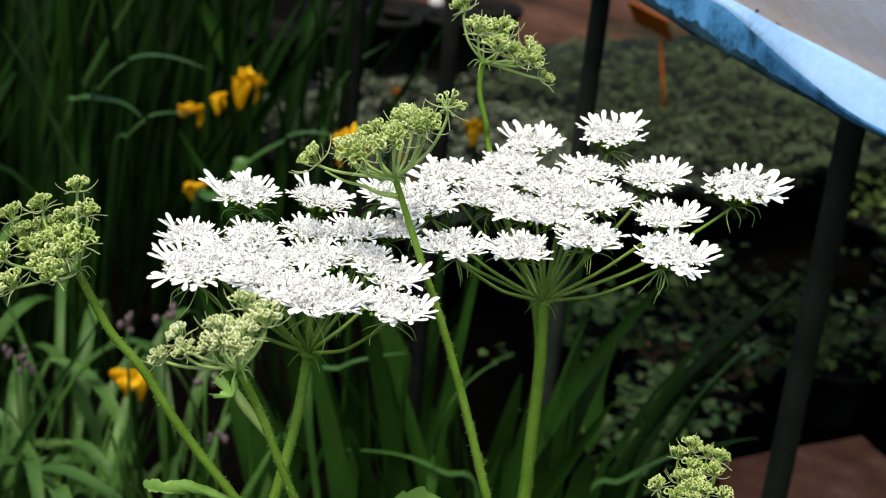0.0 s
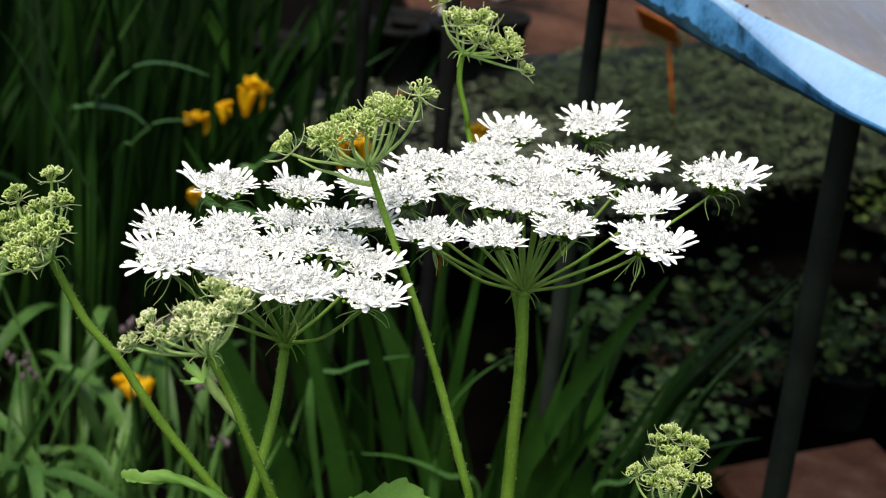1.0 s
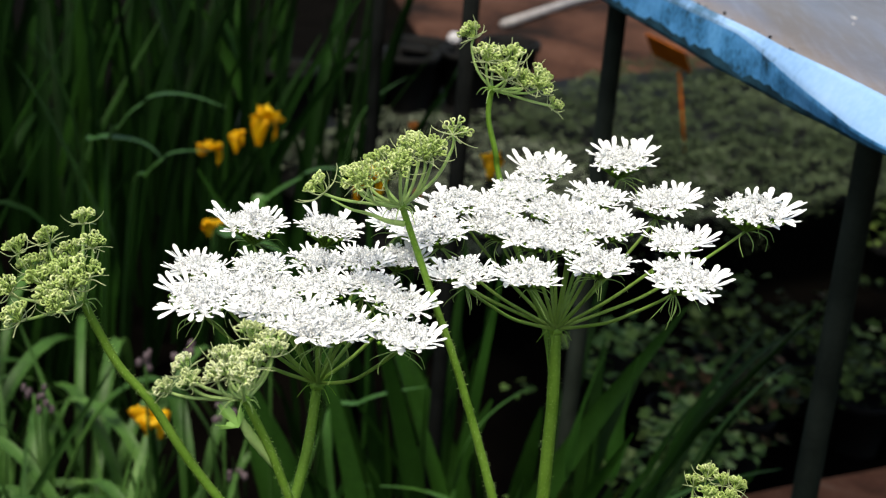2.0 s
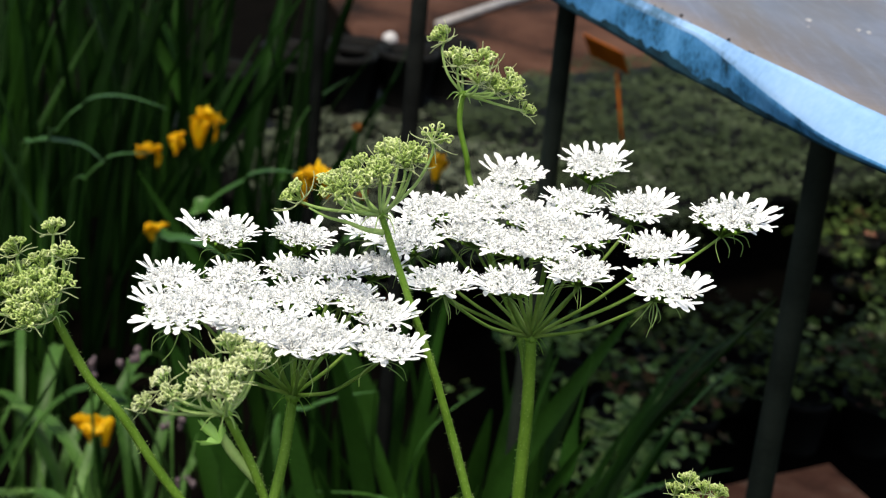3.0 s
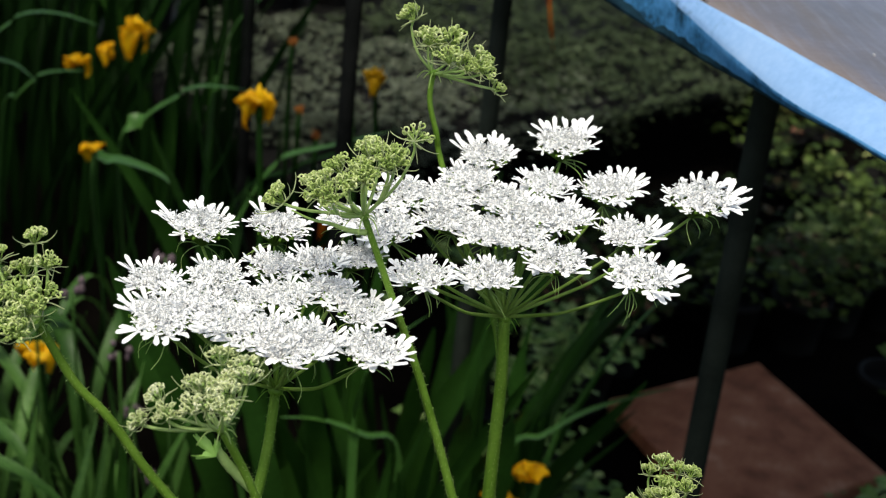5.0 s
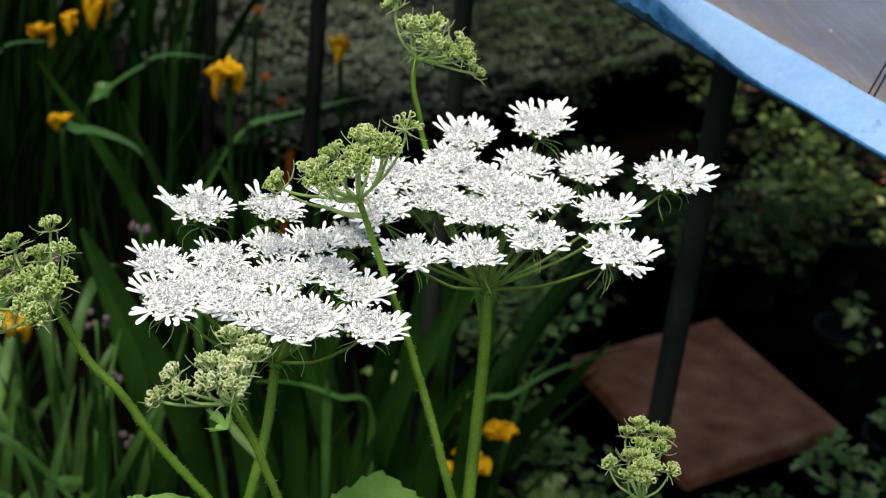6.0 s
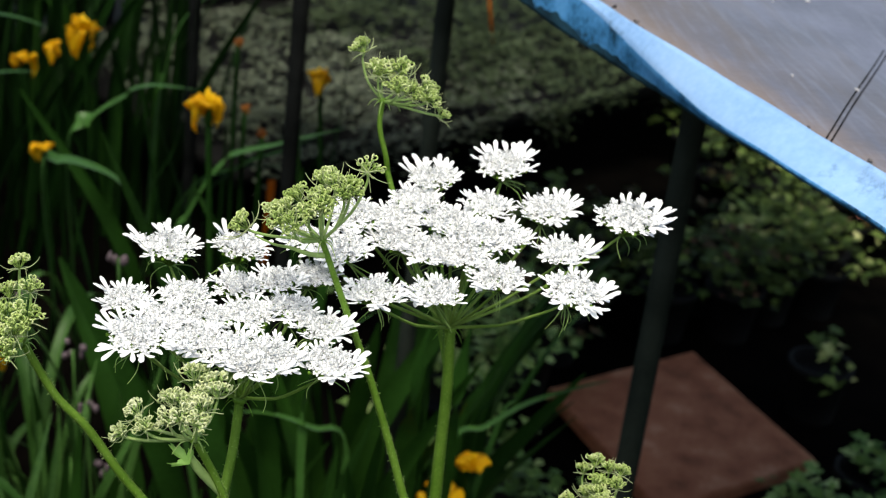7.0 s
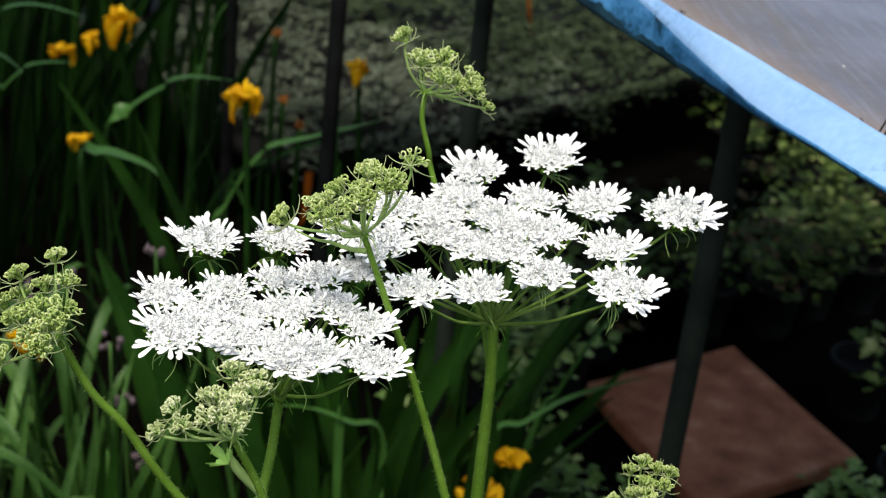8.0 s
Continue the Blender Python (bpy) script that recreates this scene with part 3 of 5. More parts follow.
def umbellet(base, m, outer, rng):
    """A disc of small flowers on green spokes, with bracts under it; +x of m points away from the middle of the whole head."""
    head = part("umbellet", SPOKES[rng.randrange(3)], None, base)
    head.matrix_basis = m
    twist = rng.uniform(0, 6.283)
    for q, a in DISC:
        a += twist + rng.uniform(-0.15, 0.15)
        q = min(1.0, q * rng.uniform(0.93, 1.06))
        out = Vector((math.cos(a), math.sin(a), 0))
        lean = (UP + out * 0.16 * q + Vector((rng.uniform(-0.15, 0.15), rng.uniform(-0.15, 0.15), 0))).normalized()
        xa = (out - lean * out.dot(lean)).normalized()
        rim = q > 0.83
        face = math.cos(a)
        s = (0.66 + 0.36 * max(face, -0.35) if outer else 0.64) * rng.uniform(0.85, 1.12) if rim else rng.uniform(0.8, 1.1)
        ob = part("floret", (RIM[rng.randrange(9)] if rim else CORE[rng.randrange(6)]), None, head)
        place = Vector((math.cos(a) * q * 0.66, math.sin(a) * q * 0.66, 0.09 * (1 - q * q) + rng.uniform(-0.02, 0.03)))
        ob.matrix_basis = Matrix.Translation(place) @ Matrix((xa, lean.cross(xa), lean)).transposed().to_4x4() @ Matrix.Diagonal((s, s, s, 1))
    for _ in range(rng.randint(5, 8)):
        a = rng.uniform(-2.2, 2.2) if rng.random() < 0.8 else rng.uniform(0, 6.28)
        ob = part("bracteole", BRACT[rng.randrange(7)], None, head)
        ob.matrix_basis = Matrix.Translation((-0.12, 0, -0.40)) @ Matrix.Rotation(a, 4, "Z") @ Matrix.Rotation(rng.uniform(-0.5, 0.6), 4, "Y") @ Matrix.Rotation(rng.uniform(-0.8, 0.8), 4, "X")
    return head


def stalk(name, label, group, pts, r_top, r_low, seed, hairy=True):
    """A ridged stem through the points (from the head down), carried on to the ground."""
    pts = [Vector(p) for p in pts]
    last, way = pts[-1], (pts[-1] - pts[-2]).normalized()
    pts.append(last + way * 0.05)
    pts.append(last + way * 0.11)
    last = pts[-1]
    way = (way + Vector((0, 0, -2.5))).normalized()
    foot = last + way * ((last.z - GROUND) / -way.z)
    pts += [last.lerp(foot, 0.35), last.lerp(foot, 0.7), foot]
    base = thing(name, label, "flower", foot, group)
    line = curve_through([p - foot for p in pts], 6)
    radii = [min(r_low, r_top + (r_low - r_top) * min(1, (line[0] - p).length / 0.12)) for p in line]
    bm = bmesh.new()
    tube(bm, line, radii, 18, 0.15)
    part("stem", bm, STEM, base)
    if hairy:
        world_line = [p + foot for p in line]
        rng = random.Random(seed)
        bm = bmesh.new()
        fr = frames_along(line)
        for i in range(len(line) - 1):
            a, b = line[i], line[i + 1]
            if world_line[i].z < 0.88:
                continue
            for _ in range(int((b - a).length * 3200)):
                t, ang = rng.random(), rng.uniform(0, 6.283)
                way = fr[i][0] * math.cos(ang) + fr[i][1] * math.sin(ang)
                p = a.lerp(b, t) + way * radii[i] * 0.93
                tip = p + (way + Vector((rng.uniform(-0.4, 0.4), rng.uniform(-0.4, 0.4), rng.uniform(-0.5, 0.2)))).normalized() * 0.0011 * rng.uniform(0.4, 1.1)
                tube(bm, [p, tip], [0.00009, 0.00003], 3, caps=False)
        part("hairs", bm, BUD_RAY, base, "fine pale bristles", kind="stuff")
    return base, pts[0] - foot


def ray_line(node, end, sag):
    mid = node.lerp(end, 0.5)
    flat = Vector((end.x - node.x, end.y - node.y, 0))
    return curve_through([node, node.lerp(end, 0.3) + flat * 0.02 - UP * sag * 0.8, mid + flat * 0.03 - UP * sag, node.lerp(end, 0.82) + flat * 0.02 - UP * sag * 0.4, end], 4)


def white_head(base, node, tops, seed, normal):
    """The rays and small white heads of one flat flower head. tops: mm from the node, and a radius."""
    rng = random.Random(seed)
    far = max(math.hypot(t[0], t[1]) for t in tops)
    for k, (dx, dy, dz, r) in enumerate(tops):
        place = node + Vector((dx, dy, dz)) * 0.001
        out = Vector((dx, dy, 0)) * 0.001
        away = out.length / (far * 0.001)
        lean = (normal + out.normalized() * 0.02 * away + Vector((rng.uniform(-0.08, 0.08), rng.uniform(-0.05, 0.05), 0))).normalized()
        xa = (out - lean * out.dot(lean)).normalized()
        turn = Matrix((xa, lean.cross(xa), lean)).transposed().to_4x4()
        scale = r * 0.00113
        foot = place + turn.to_3x3() @ Vector((-0.12, 0, -0.42)) * scale
        bm = bmesh.new()
        line = ray_line(node, foot, 0.004 * away ** 3)
        tube(bm, line, taper(len(line), 0.00078, 0.00055), 8, 0.08)
        part("ray", bm, RAY, base)
        umbellet(base, Matrix.Translation(place) @ turn @ Matrix.Diagonal((scale, scale, scale, 1)), away > 0.5, rng)
    for k in range(6):
        a = k * 1.05 + 0.3
        out = Vector((math.cos(a), math.sin(a), 0))
        line = curve_through([node, node + out * 0.004 - UP * 0.001, node + out * 0.007 - UP * 0.005], 3)
        bm = bmesh.new()
        tube(bm, line, taper(len(line), 0.0004, 0.0001), 4, caps=False)
        part("bract", bm, STEM, base)
    bm = bmesh.new()
    blob(bm, node - UP * 0.0003, (0.0029, 0.0029, 0.0024), rng, 2, 0.05)
    part("node", bm, STEM, base)


RIGHT = [(-10, 34, 52, 12.9), (21, 44, 56, 14.2), (35, 10, 51, 13.4), (68, 2, 53, 16.0), (38, -19, 46, 12.3), (38, -45, 42, 14.7), (11, -36, 41, 13.0),
         (11, 14, 50, 11.9), (-18, 16, 49, 13.1), (-6, 1, 47, 13.8), (15, -9, 46, 13.6), (-13, -20, 43, 13.4), (0, -22, 43, 12.3), (-26, 3, 46, 12.8),
         (-42, 5, 45, 13.9), (-49, -17, 41, 14.5), (-14, -45, 38, 12.3), (-37, -46, 37, 12.8), (-63, -10, 41, 10.5), (3, -8, 46, 12.6), (-27, -11, 43, 12.5)]
LEFT = [(-31, 37, 43, 14.0), (-4, 43, 42, 13.1), (-42, -4, 41, 10.8), (-36, -29, 40, 13.8), (-22, 2, 41, 11.7), (-4, 14, 40, 11.0), (11, 20, 40, 11.1),
        (24, 27, 39, 10.2), (-28, -15, 40, 11.3), (-14, -12, 39, 11.4), (1, -7, 39, 11.5), (16, 0, 39, 11.7), (27, -10, 37, 11.5), (-5, -31, 38, 13.8),
        (11, -31, 37, 11.9), (30, -34, 36, 12.8), (5, -38, 37, 13.0), (-17, -27, 39, 11.1)]
stem_r, node = stalk("flowering_stem", "tall hairy stem with a wide flat white lacy flower head", "hogweed stems",
                     [(0.0501, 0.5211, 1.0065), (0.0520, 0.5203, 0.9785), (0.0525, 0.5197, 0.9459), (0.0529, 0.519, 0.9195)], 0.0023, 0.0029, 1)
white_head(stem_r, node, RIGHT, 3, Vector((-0.04, -0.08, 1)))
stem_l, node = stalk("flowering_stem", "hairy green stem with a flat white lacy flower head", "hogweed stems",
                     [(-0.0343, 0.4666, 1.0005), (-0.0357, 0.463, 0.9806), (-0.0382, 0.459, 0.9641), (-0.0417, 0.455, 0.9468)], 0.0018, 0.0023, 2)
white_head(stem_l, node, LEFT, 5, Vector((0.05, -0.06, 1)))


# ---- green heads still in bud ----
def bud_mesh(seed, r):
    """A flat tuft of flower buds on short spokes: dark green ovaries, each crowned with small pale petals curled inwards."""
    rng = random.Random(seed)
    bm = bmesh.new()
    foot = Vector((0, 0, -r * 0.75))
    dark = []

    def mark(first):
        bm.faces.ensure_lookup_table()
        dark.extend(range(first, len(bm.faces)))

    for k in range(13):
        up_z = 1 - 1.05 * (k + 0.5) / 13
        a = k * 2.39996 + rng.uniform(-0.4, 0.4)
        flat = math.sqrt(max(0.0, 1 - up_z * up_z))
        d = Vector((math.cos(a) * flat, math.sin(a) * flat, up_z))
        c = Vector((d.x * 0.80, d.y * 0.80, d.z * 0.34 - 0.06)) * r * rng.uniform(0.75, 1.12)
        way = (d + Vector((rng.uniform(-0.35, 0.35), rng.uniform(-0.35, 0.35), rng.uniform(0.2, 0.9)))).normalized()
        size = r * rng.uniform(0.15, 0.235)
        first = len(bm.faces)
        tube(bm, [foot, foot.lerp(c, 0.5) + d * r * 0.04, c - way * size], [r * 0.055, r * 0.04, r * 0.05], 4, caps=False)
        blob(bm, c - way * size * 0.5, (size * 0.8, size * 0.8, size * 0.95), rng, 1, 0.12)
        mark(first)
        side = way.cross(Vector((0.3, 0.5, 0.8))).normalized()
        other = way.cross(side)
        for h in range(3):
            b = h * 2.094 + rng.uniform(-0.6, 0.6)
            out = side * math.cos(b) + other * math.sin(b)
            reach = rng.uniform(0.8, 1.5)
            line = curve_through([c + out * size * 0.2, c + (out * 0.95 + way * 0.45) * size * reach, c + (out * 1.15 + way * 1.15) * size * reach, c + (out * 0.55 + way * 1.65) * size * reach, c + (out * 0.15 + way * 1.25) * size * reach], 2)
            tube(bm, line, [size * w for w in (0.22, 0.30, 0.36, 0.38, 0.37, 0.36, 0.34, 0.30, 0.20)], 5)
    bm.faces.ensure_lookup_table()
    for i in dark:
        bm.faces[i].material_index = 1
    return bm


def bud_bract(seed):
    """One thread-like bract of a bud head, 5 mm to its radius."""
    rng = random.Random(seed)
    bm = bmesh.new()
    out, r = Vector((1, 0, 0)), 0.005
    long = r * rng.uniform(1.2, 2.1)
    rise = rng.uniform(-0.2, 1.15)
    line = curve_through([Vector((0, 0, 0)), out * long * 0.5 + UP * long * 0.05, out * long * 0.9 + UP * long * rise * 0.6, out * long * 1.05 + UP * long * rise], 3)
    tube(bm, line, taper(len(line), r * 0.062, r * 0.022), 4, caps=False)
    return bm


BUDS = [mesh_of("budding_umbellet", bud_mesh(80 + k, 0.005), BUD) for k in range(6)]
OPEN_BUDS = [me.copy() for me in BUDS]
for me in BUDS:
    me.materials.append(OVARY)
for me in OPEN_BUDS:
    me.materials[0] = OPEN_BUD
    me.materials.append(BUD_RAY)
BUD_BRACT = [mesh_of("bracteole", bud_bract(90 + k), HAIR) for k in range(8)]


def bud_head(base, node, tops, seed, thick=0.00062, size=0.90, turned=None, tufts=BUDS):
    """The rays and bud tufts of one green head. tops: mm from the node, and a radius. turned: a tuft's number and the way it faces."""
    rng = random.Random(seed)
    for k, (dx, dy, dz, r) in enumerate(tops):
        place = node + Vector((dx, dy, dz)) * 0.001
        flat = Vector((dx, dy, 0)) * 0.001
        lean = (UP + flat.normalized() * min(1.2, flat.length * 38) + Vector((rng.uniform(-0.35, 0.35), rng.uniform(-0.35, 0.35), 0))).normalized()
        if turned and k == turned[0]:
            lean = Vector(turned[1]).normalized()
        xa = lean.cross(Vector((rng.uniform(-1, 1), rng.uniform(-1, 1), 0.1))).normalized()
        turn = Matrix((xa, lean.cross(xa), lean)).transposed().to_4x4()
        s = r / 5.0 * size
        foot = place - lean * 0.0038 * s
        bm = bmesh.new()
        line = curve_through([node, node.lerp(foot, 0.4) + flat * 0.26 - UP * 0.001, node.lerp(foot, 0.8) + flat * 0.2, foot], 4)
        tube(bm, line, taper(len(line), thick, thick * 0.75), 6)
        part("ray", bm, BUD_RAY, base)
        head = part("budding_umbellet", tufts[rng.randrange(6)], None, base, "tight pale green buds")
        head.matrix_basis = Matrix.Translation(place) @ turn @ Matrix.Diagonal((s, s, s, 1))
        for q in range(7):
            ob = part("bracteole", BUD_BRACT[rng.randrange(8)], None, head)
            ob.matrix_basis = Matrix.Translation((0, 0, -0.0038)) @ Matrix.Rotation(q * 0.9 + rng.uniform(-0.3, 0.3), 4, "Z")
    for k in range(7):
        a = k * 0.9
        out = Vector((math.cos(a), math.sin(a), 0))
        long = rng.uniform(0.004, 0.008)
        line = curve_through([node, node + out * long * 0.6, node + out * long - UP * long * 0.5], 3)
        bm = bmesh.new()
        tube(bm, line, taper(len(line), 0.0004, 0.0001), 4, caps=False)
        part("bract", bm, BUD_RAY, base)
    bm = bmesh.new()
    blob(bm, node, (0.0018, 0.0018, 0.0016), rng, 2, 0.05)
    part("node", bm, STEM, base)


MID = [(-29, 3, 4, 5.4), (-18.5, 6, 8.8, 4.3), (-16, -6, 9.9, 4.5), (-14, 4, 10.8, 4.3), (-11, -14, 12, 4.5), (-10, 11, 12.6, 5.0), (-6, -7, 14.4, 5.0), (-2, 3, 16.3, 4.8),
       (0, 18, 17.2, 5.4), (3.4, 11, 18.7, 4.6), (-0.5, -7, 16.5, 4.6), (6.6, -2, 20, 4.6), (9.3, 1, 21.4, 4.8), (15.6, 12, 24, 5.0)]
base, node = stalk("budding_stem", "slender hairy stem with a green flower head still in bud", "hogweed stems",
                   [(-0.0088, 0.461, 1.0706), (0.0023, 0.4629, 1.0419), (0.0139, 0.4652, 1.0122), (0.0253, 0.4676, 0.9786), (0.0352, 0.47, 0.9472)], 0.0011, 0.0017, 11)
bud_head(base, node, MID, 12, turned=(13, (0.35, 1.0, 0.15)))
bm = bmesh.new()
shoot = curve_through([node + Vector((0.0012, 0, -0.0060)), node + Vector((-0.0045, -0.001, -0.0052)), node + Vector((-0.0110, -0.001, -0.0032)), node + Vector((-0.0170, -0.001, -0.0022)), node + Vector((-0.0235, -0.001, 0.0006))], 5)
tube(bm, shoot, [0.0013 - 0.0010 * (k / (len(shoot) - 1)) ** 0.7 for k in range(len(shoot))], 8, 0.1)
part("side_shoot", bm, BUD_RAY, base, "pale hairy side shoot")
HIGH = [(-11, 8, 21, 5.2), (-3, -1, 15, 5.7), (0, 10, 9, 5.7), (7, 5, 14, 6.1), (5, -7, 10, 5.7), (11, 10, 4, 5.2), (14, -5, 6, 4.8), (19, 4, 7, 5.2), (20, -7, 6, 4.8), (26, -2, -3, 3.9)]
base, node = stalk("budding_stem", "thin stem with the tallest green flower head in bud", "hogweed stems",
                   [(0.0172, 0.5714, 1.0857), (0.0170, 0.5713, 1.074), (0.0211, 0.571, 1.0601), (0.0235, 0.571, 1.0502), (0.035, 0.555, 1.022), (0.0465, 0.531, 1.003), (0.0512, 0.5212, 0.985), (0.0519, 0.5204, 0.9785), (0.0525, 0.5197, 0.9459), (0.0529, 0.519, 0.9195)], 0.0011, 0.0015, 13, hairy=False)
bud_head(base, node, HIGH, 14)
SIDE = [(-3, 10, 26, 4.1), (-16, 13, 17, 4.4), (-24, 6, 15, 4.4), (-7, 14, 13, 4.8), (2, 4, 20, 4.1), (-20, 7, 9, 4.8), (-15, 14, 9, 4.4), (-7, -2, 12, 5.5), (2, -4, 13, 5.5),
        (-14, -1, 8, 5.2), (-1, -9, 11, 5.5), (-7, -12, 8, 5.2), (-3, -17, 6, 4.8), (-23, -7, 6, 4.4), (-17, -17, 1, 4.8)]
base, node = stalk("budding_stem", "leaning hairy stem with a yellow-green flower head in bud", "hogweed stems",
                   [(-0.1087, 0.4372, 1.0361), (-0.0985, 0.4400, 1.0143), (-0.0876, 0.4430, 0.9991), (-0.074, 0.4470, 0.9748), (-0.051, 0.45, 0.9431)], 0.0014, 0.0018, 15)
bud_head(base, node, SIDE, 16)
LOW = [(-20, 4, 8, 4.0), (-24, -2, 3, 3.6), (-16, -3, 6.5, 3.8), (-9, 10, 10, 4.4), (-2, 18, 15, 4.5), (-4, 6, 11, 4.6), (-9, -1, 8, 4.2), (-4, -4, 11, 4.6),
       (1, 2, 12, 4.8), (2, 12, 11, 4.4), (5, 15, 14, 4.8), (6, 9, 14, 4.5), (1, -8, 12, 4.2)]
base, node = stalk("budding_stem", "short side stem with a pale green flower head opening from bud", "hogweed stems",
                   [(-0.0475, 0.3931, 1.0287), (-0.0408, 0.396, 1.0133), (-0.0341, 0.399, 0.9946), (-0.0293, 0.402, 0.9806)], 0.0013, 0.0016, 17)
bud_head(base, node, LOW, 18, tufts=OPEN_BUDS)
hub = node + Vector((-0.0005, 0.001, -0.0062))
bm = bmesh.new()
mid_vert = bm.verts.new(hub + Vector((-0.0008, -0.0022, -0.0026)))
ring = []
for k in range(61):
    # three pointed lobes with a toothed edge, spread from the foot of the leaf
    ang = radians(70 + 125 * k / 60)
    edge = max(long * max(0.0, 1 - abs(math.degrees(ang) - at) / 30) ** 0.75 for at, long in ((88, 0.0058), (133, 0.0088), (180, 0.0060)))
    edge = 1.12 * max(edge, 0.0032 * math.sin(math.pi * k / 60) ** 0.3) * (1.09 if k % 4 < 2 else 0.94)
    x, y = math.cos(ang) * edge, math.sin(ang) * edge
    ring.append(bm.verts.new(mid_vert.co + Vector((x, 0.30 * y + 0.0007 * math.cos(k * 0.31), 0.92 * y + 0.0004 * math.sin(k * 0.63)))))
for k in range(60):
    bm.faces.new((mid_vert, ring[k], ring[k + 1]))
part("stem_leaf", bm, LEAF, base, "tiny bright green toothed leaf")
bm = bmesh.new()
sheath = curve_through([hub + Vector((-0.0012, 0, 0)), hub + Vector((0.0016, 0.001, -0.0055)), hub + Vector((0.0056, 0.002, -0.0115)), hub + Vector((0.0105, 0.004, -0.0195))], 6)
for i, (p, w) in enumerate(zip(sheath, [0.0004 + 0.0013 * math.sin(math.pi * min(1, 0.08 + 0.95 * k / (len(sheath) - 1))) ** 0.8 for k in range(len(sheath))])):
    row = [bm.verts.new(p + Vector((math.sin(q) * w * 0.9, -math.cos(q) * w, math.sin(q) * w * 0.45 + 0.0002 * math.sin(i * 2.1 + q * 3)))) for q in (-1.5, -0.9, -0.3, 0.3, 0.9, 1.5)]
    if i:
        for q in range(5):
            bm.faces.new((last_row[q], last_row[q + 1], row[q + 1], row[q]))
    last_row = row
part("leaf_sheath", bm, BUD_RAY, base, "pale papery sheath")
SMALL = [(-1, 16, 24, 3.2), (-5, 16, 20, 2.8), (4, 13, 23, 2.8), (9, 11, 23, 2.8), (-13, 5, 13, 2.8), (-8, -5, 15, 2.8), (9, -1, 15, 2.8), (-1, 8, 20, 3.2), (-5, 8, 15, 2.8),
         (-1, 3, 18, 3.2), (6, 6, 20, 2.8), (-3, -2, 17, 2.8), (2, -2, 17, 2.8), (-2, -7, 15, 2.8)]
base, node = stalk("budding_stem", "small green flower head in bud below the white ones", "hogweed stems",
                   [(0.1056, 0.4446, 0.96), (0.105, 0.445, 0.945), (0.104, 0.446, 0.92)], 0.0014, 0.0018, 19)
bud_head(base, node, SMALL, 20, 0.0005, 1.15)


# ---- broad toothed leaves of the same plant ----
def toothed_leaf(name, label, at, ahead, size, seed, cup=0.25):
    """A broad lobed leaf with a toothed edge, folded along its midrib, on a stalk that runs down to the ground."""
    rng = random.Random(seed)
    base = thing(name, label, "leaf", (at[0], at[1], GROUND), "hogweed leaves")
    ahead = Vector(ahead).normalized()
    side = ahead.cross(UP).normalized()
    up = side.cross(ahead)
    heart = Vector((0, 0, at[2] - GROUND))
    bm = bmesh.new()
    n, m = 180, 8
    rings = [[bm.verts.new(heart)]]
    for j in range(1, m + 1):
        ring = []
        for k in range(n):
            a = 2 * math.pi * k / n
            edge = size * (0.66 + 0.14 * math.cos(a) + 0.17 * abs(math.cos(2.5 * a + 0.4)) ** 1.4 + 0.03 * math.cos(11 * a + 1))
            edge *= 1 + 0.055 * (k % 6 / 5 - 0.5) * (j == m)
            q = j / m * edge
            x, y = q * math.cos(a), q * math.sin(a)
            z = cup * abs(y) - 0.5 * cup * x * x / size + size * (0.05 * math.sin(5 * a + 0.8) - 0.025 * abs(math.sin(5 * a))) * (j / m)
            ring.append(bm.verts.new(heart + ahead * (x + size * 0.3) + side * y + up * z))
        rings.append(ring)
    for k in range(n):
        bm.faces.new((rings[0][0], rings[1][k], rings[1][(k + 1) % n]))
    for a, b in zip(rings[1:], rings[2:]):
        for k in range(n):
            bm.faces.new((a[k], b[k], b[(k + 1) % n], a[(k + 1) % n]))
    bmesh.ops.solidify(bm, geom=bm.faces[:], thickness=0.0004)
    part("blade", bm, LEAF, base)
    bm = bmesh.new()
    line = curve_through([heart, heart - ahead * 0.02 - UP * 0.06, heart * 0.5 - ahead * 0.03, Vector((0, 0, 0))], 5)
    tube(bm, line, taper(len(line), 0.0018, 0.003), 8)
    part("leaf_stalk", bm, STEM, base)
    return base


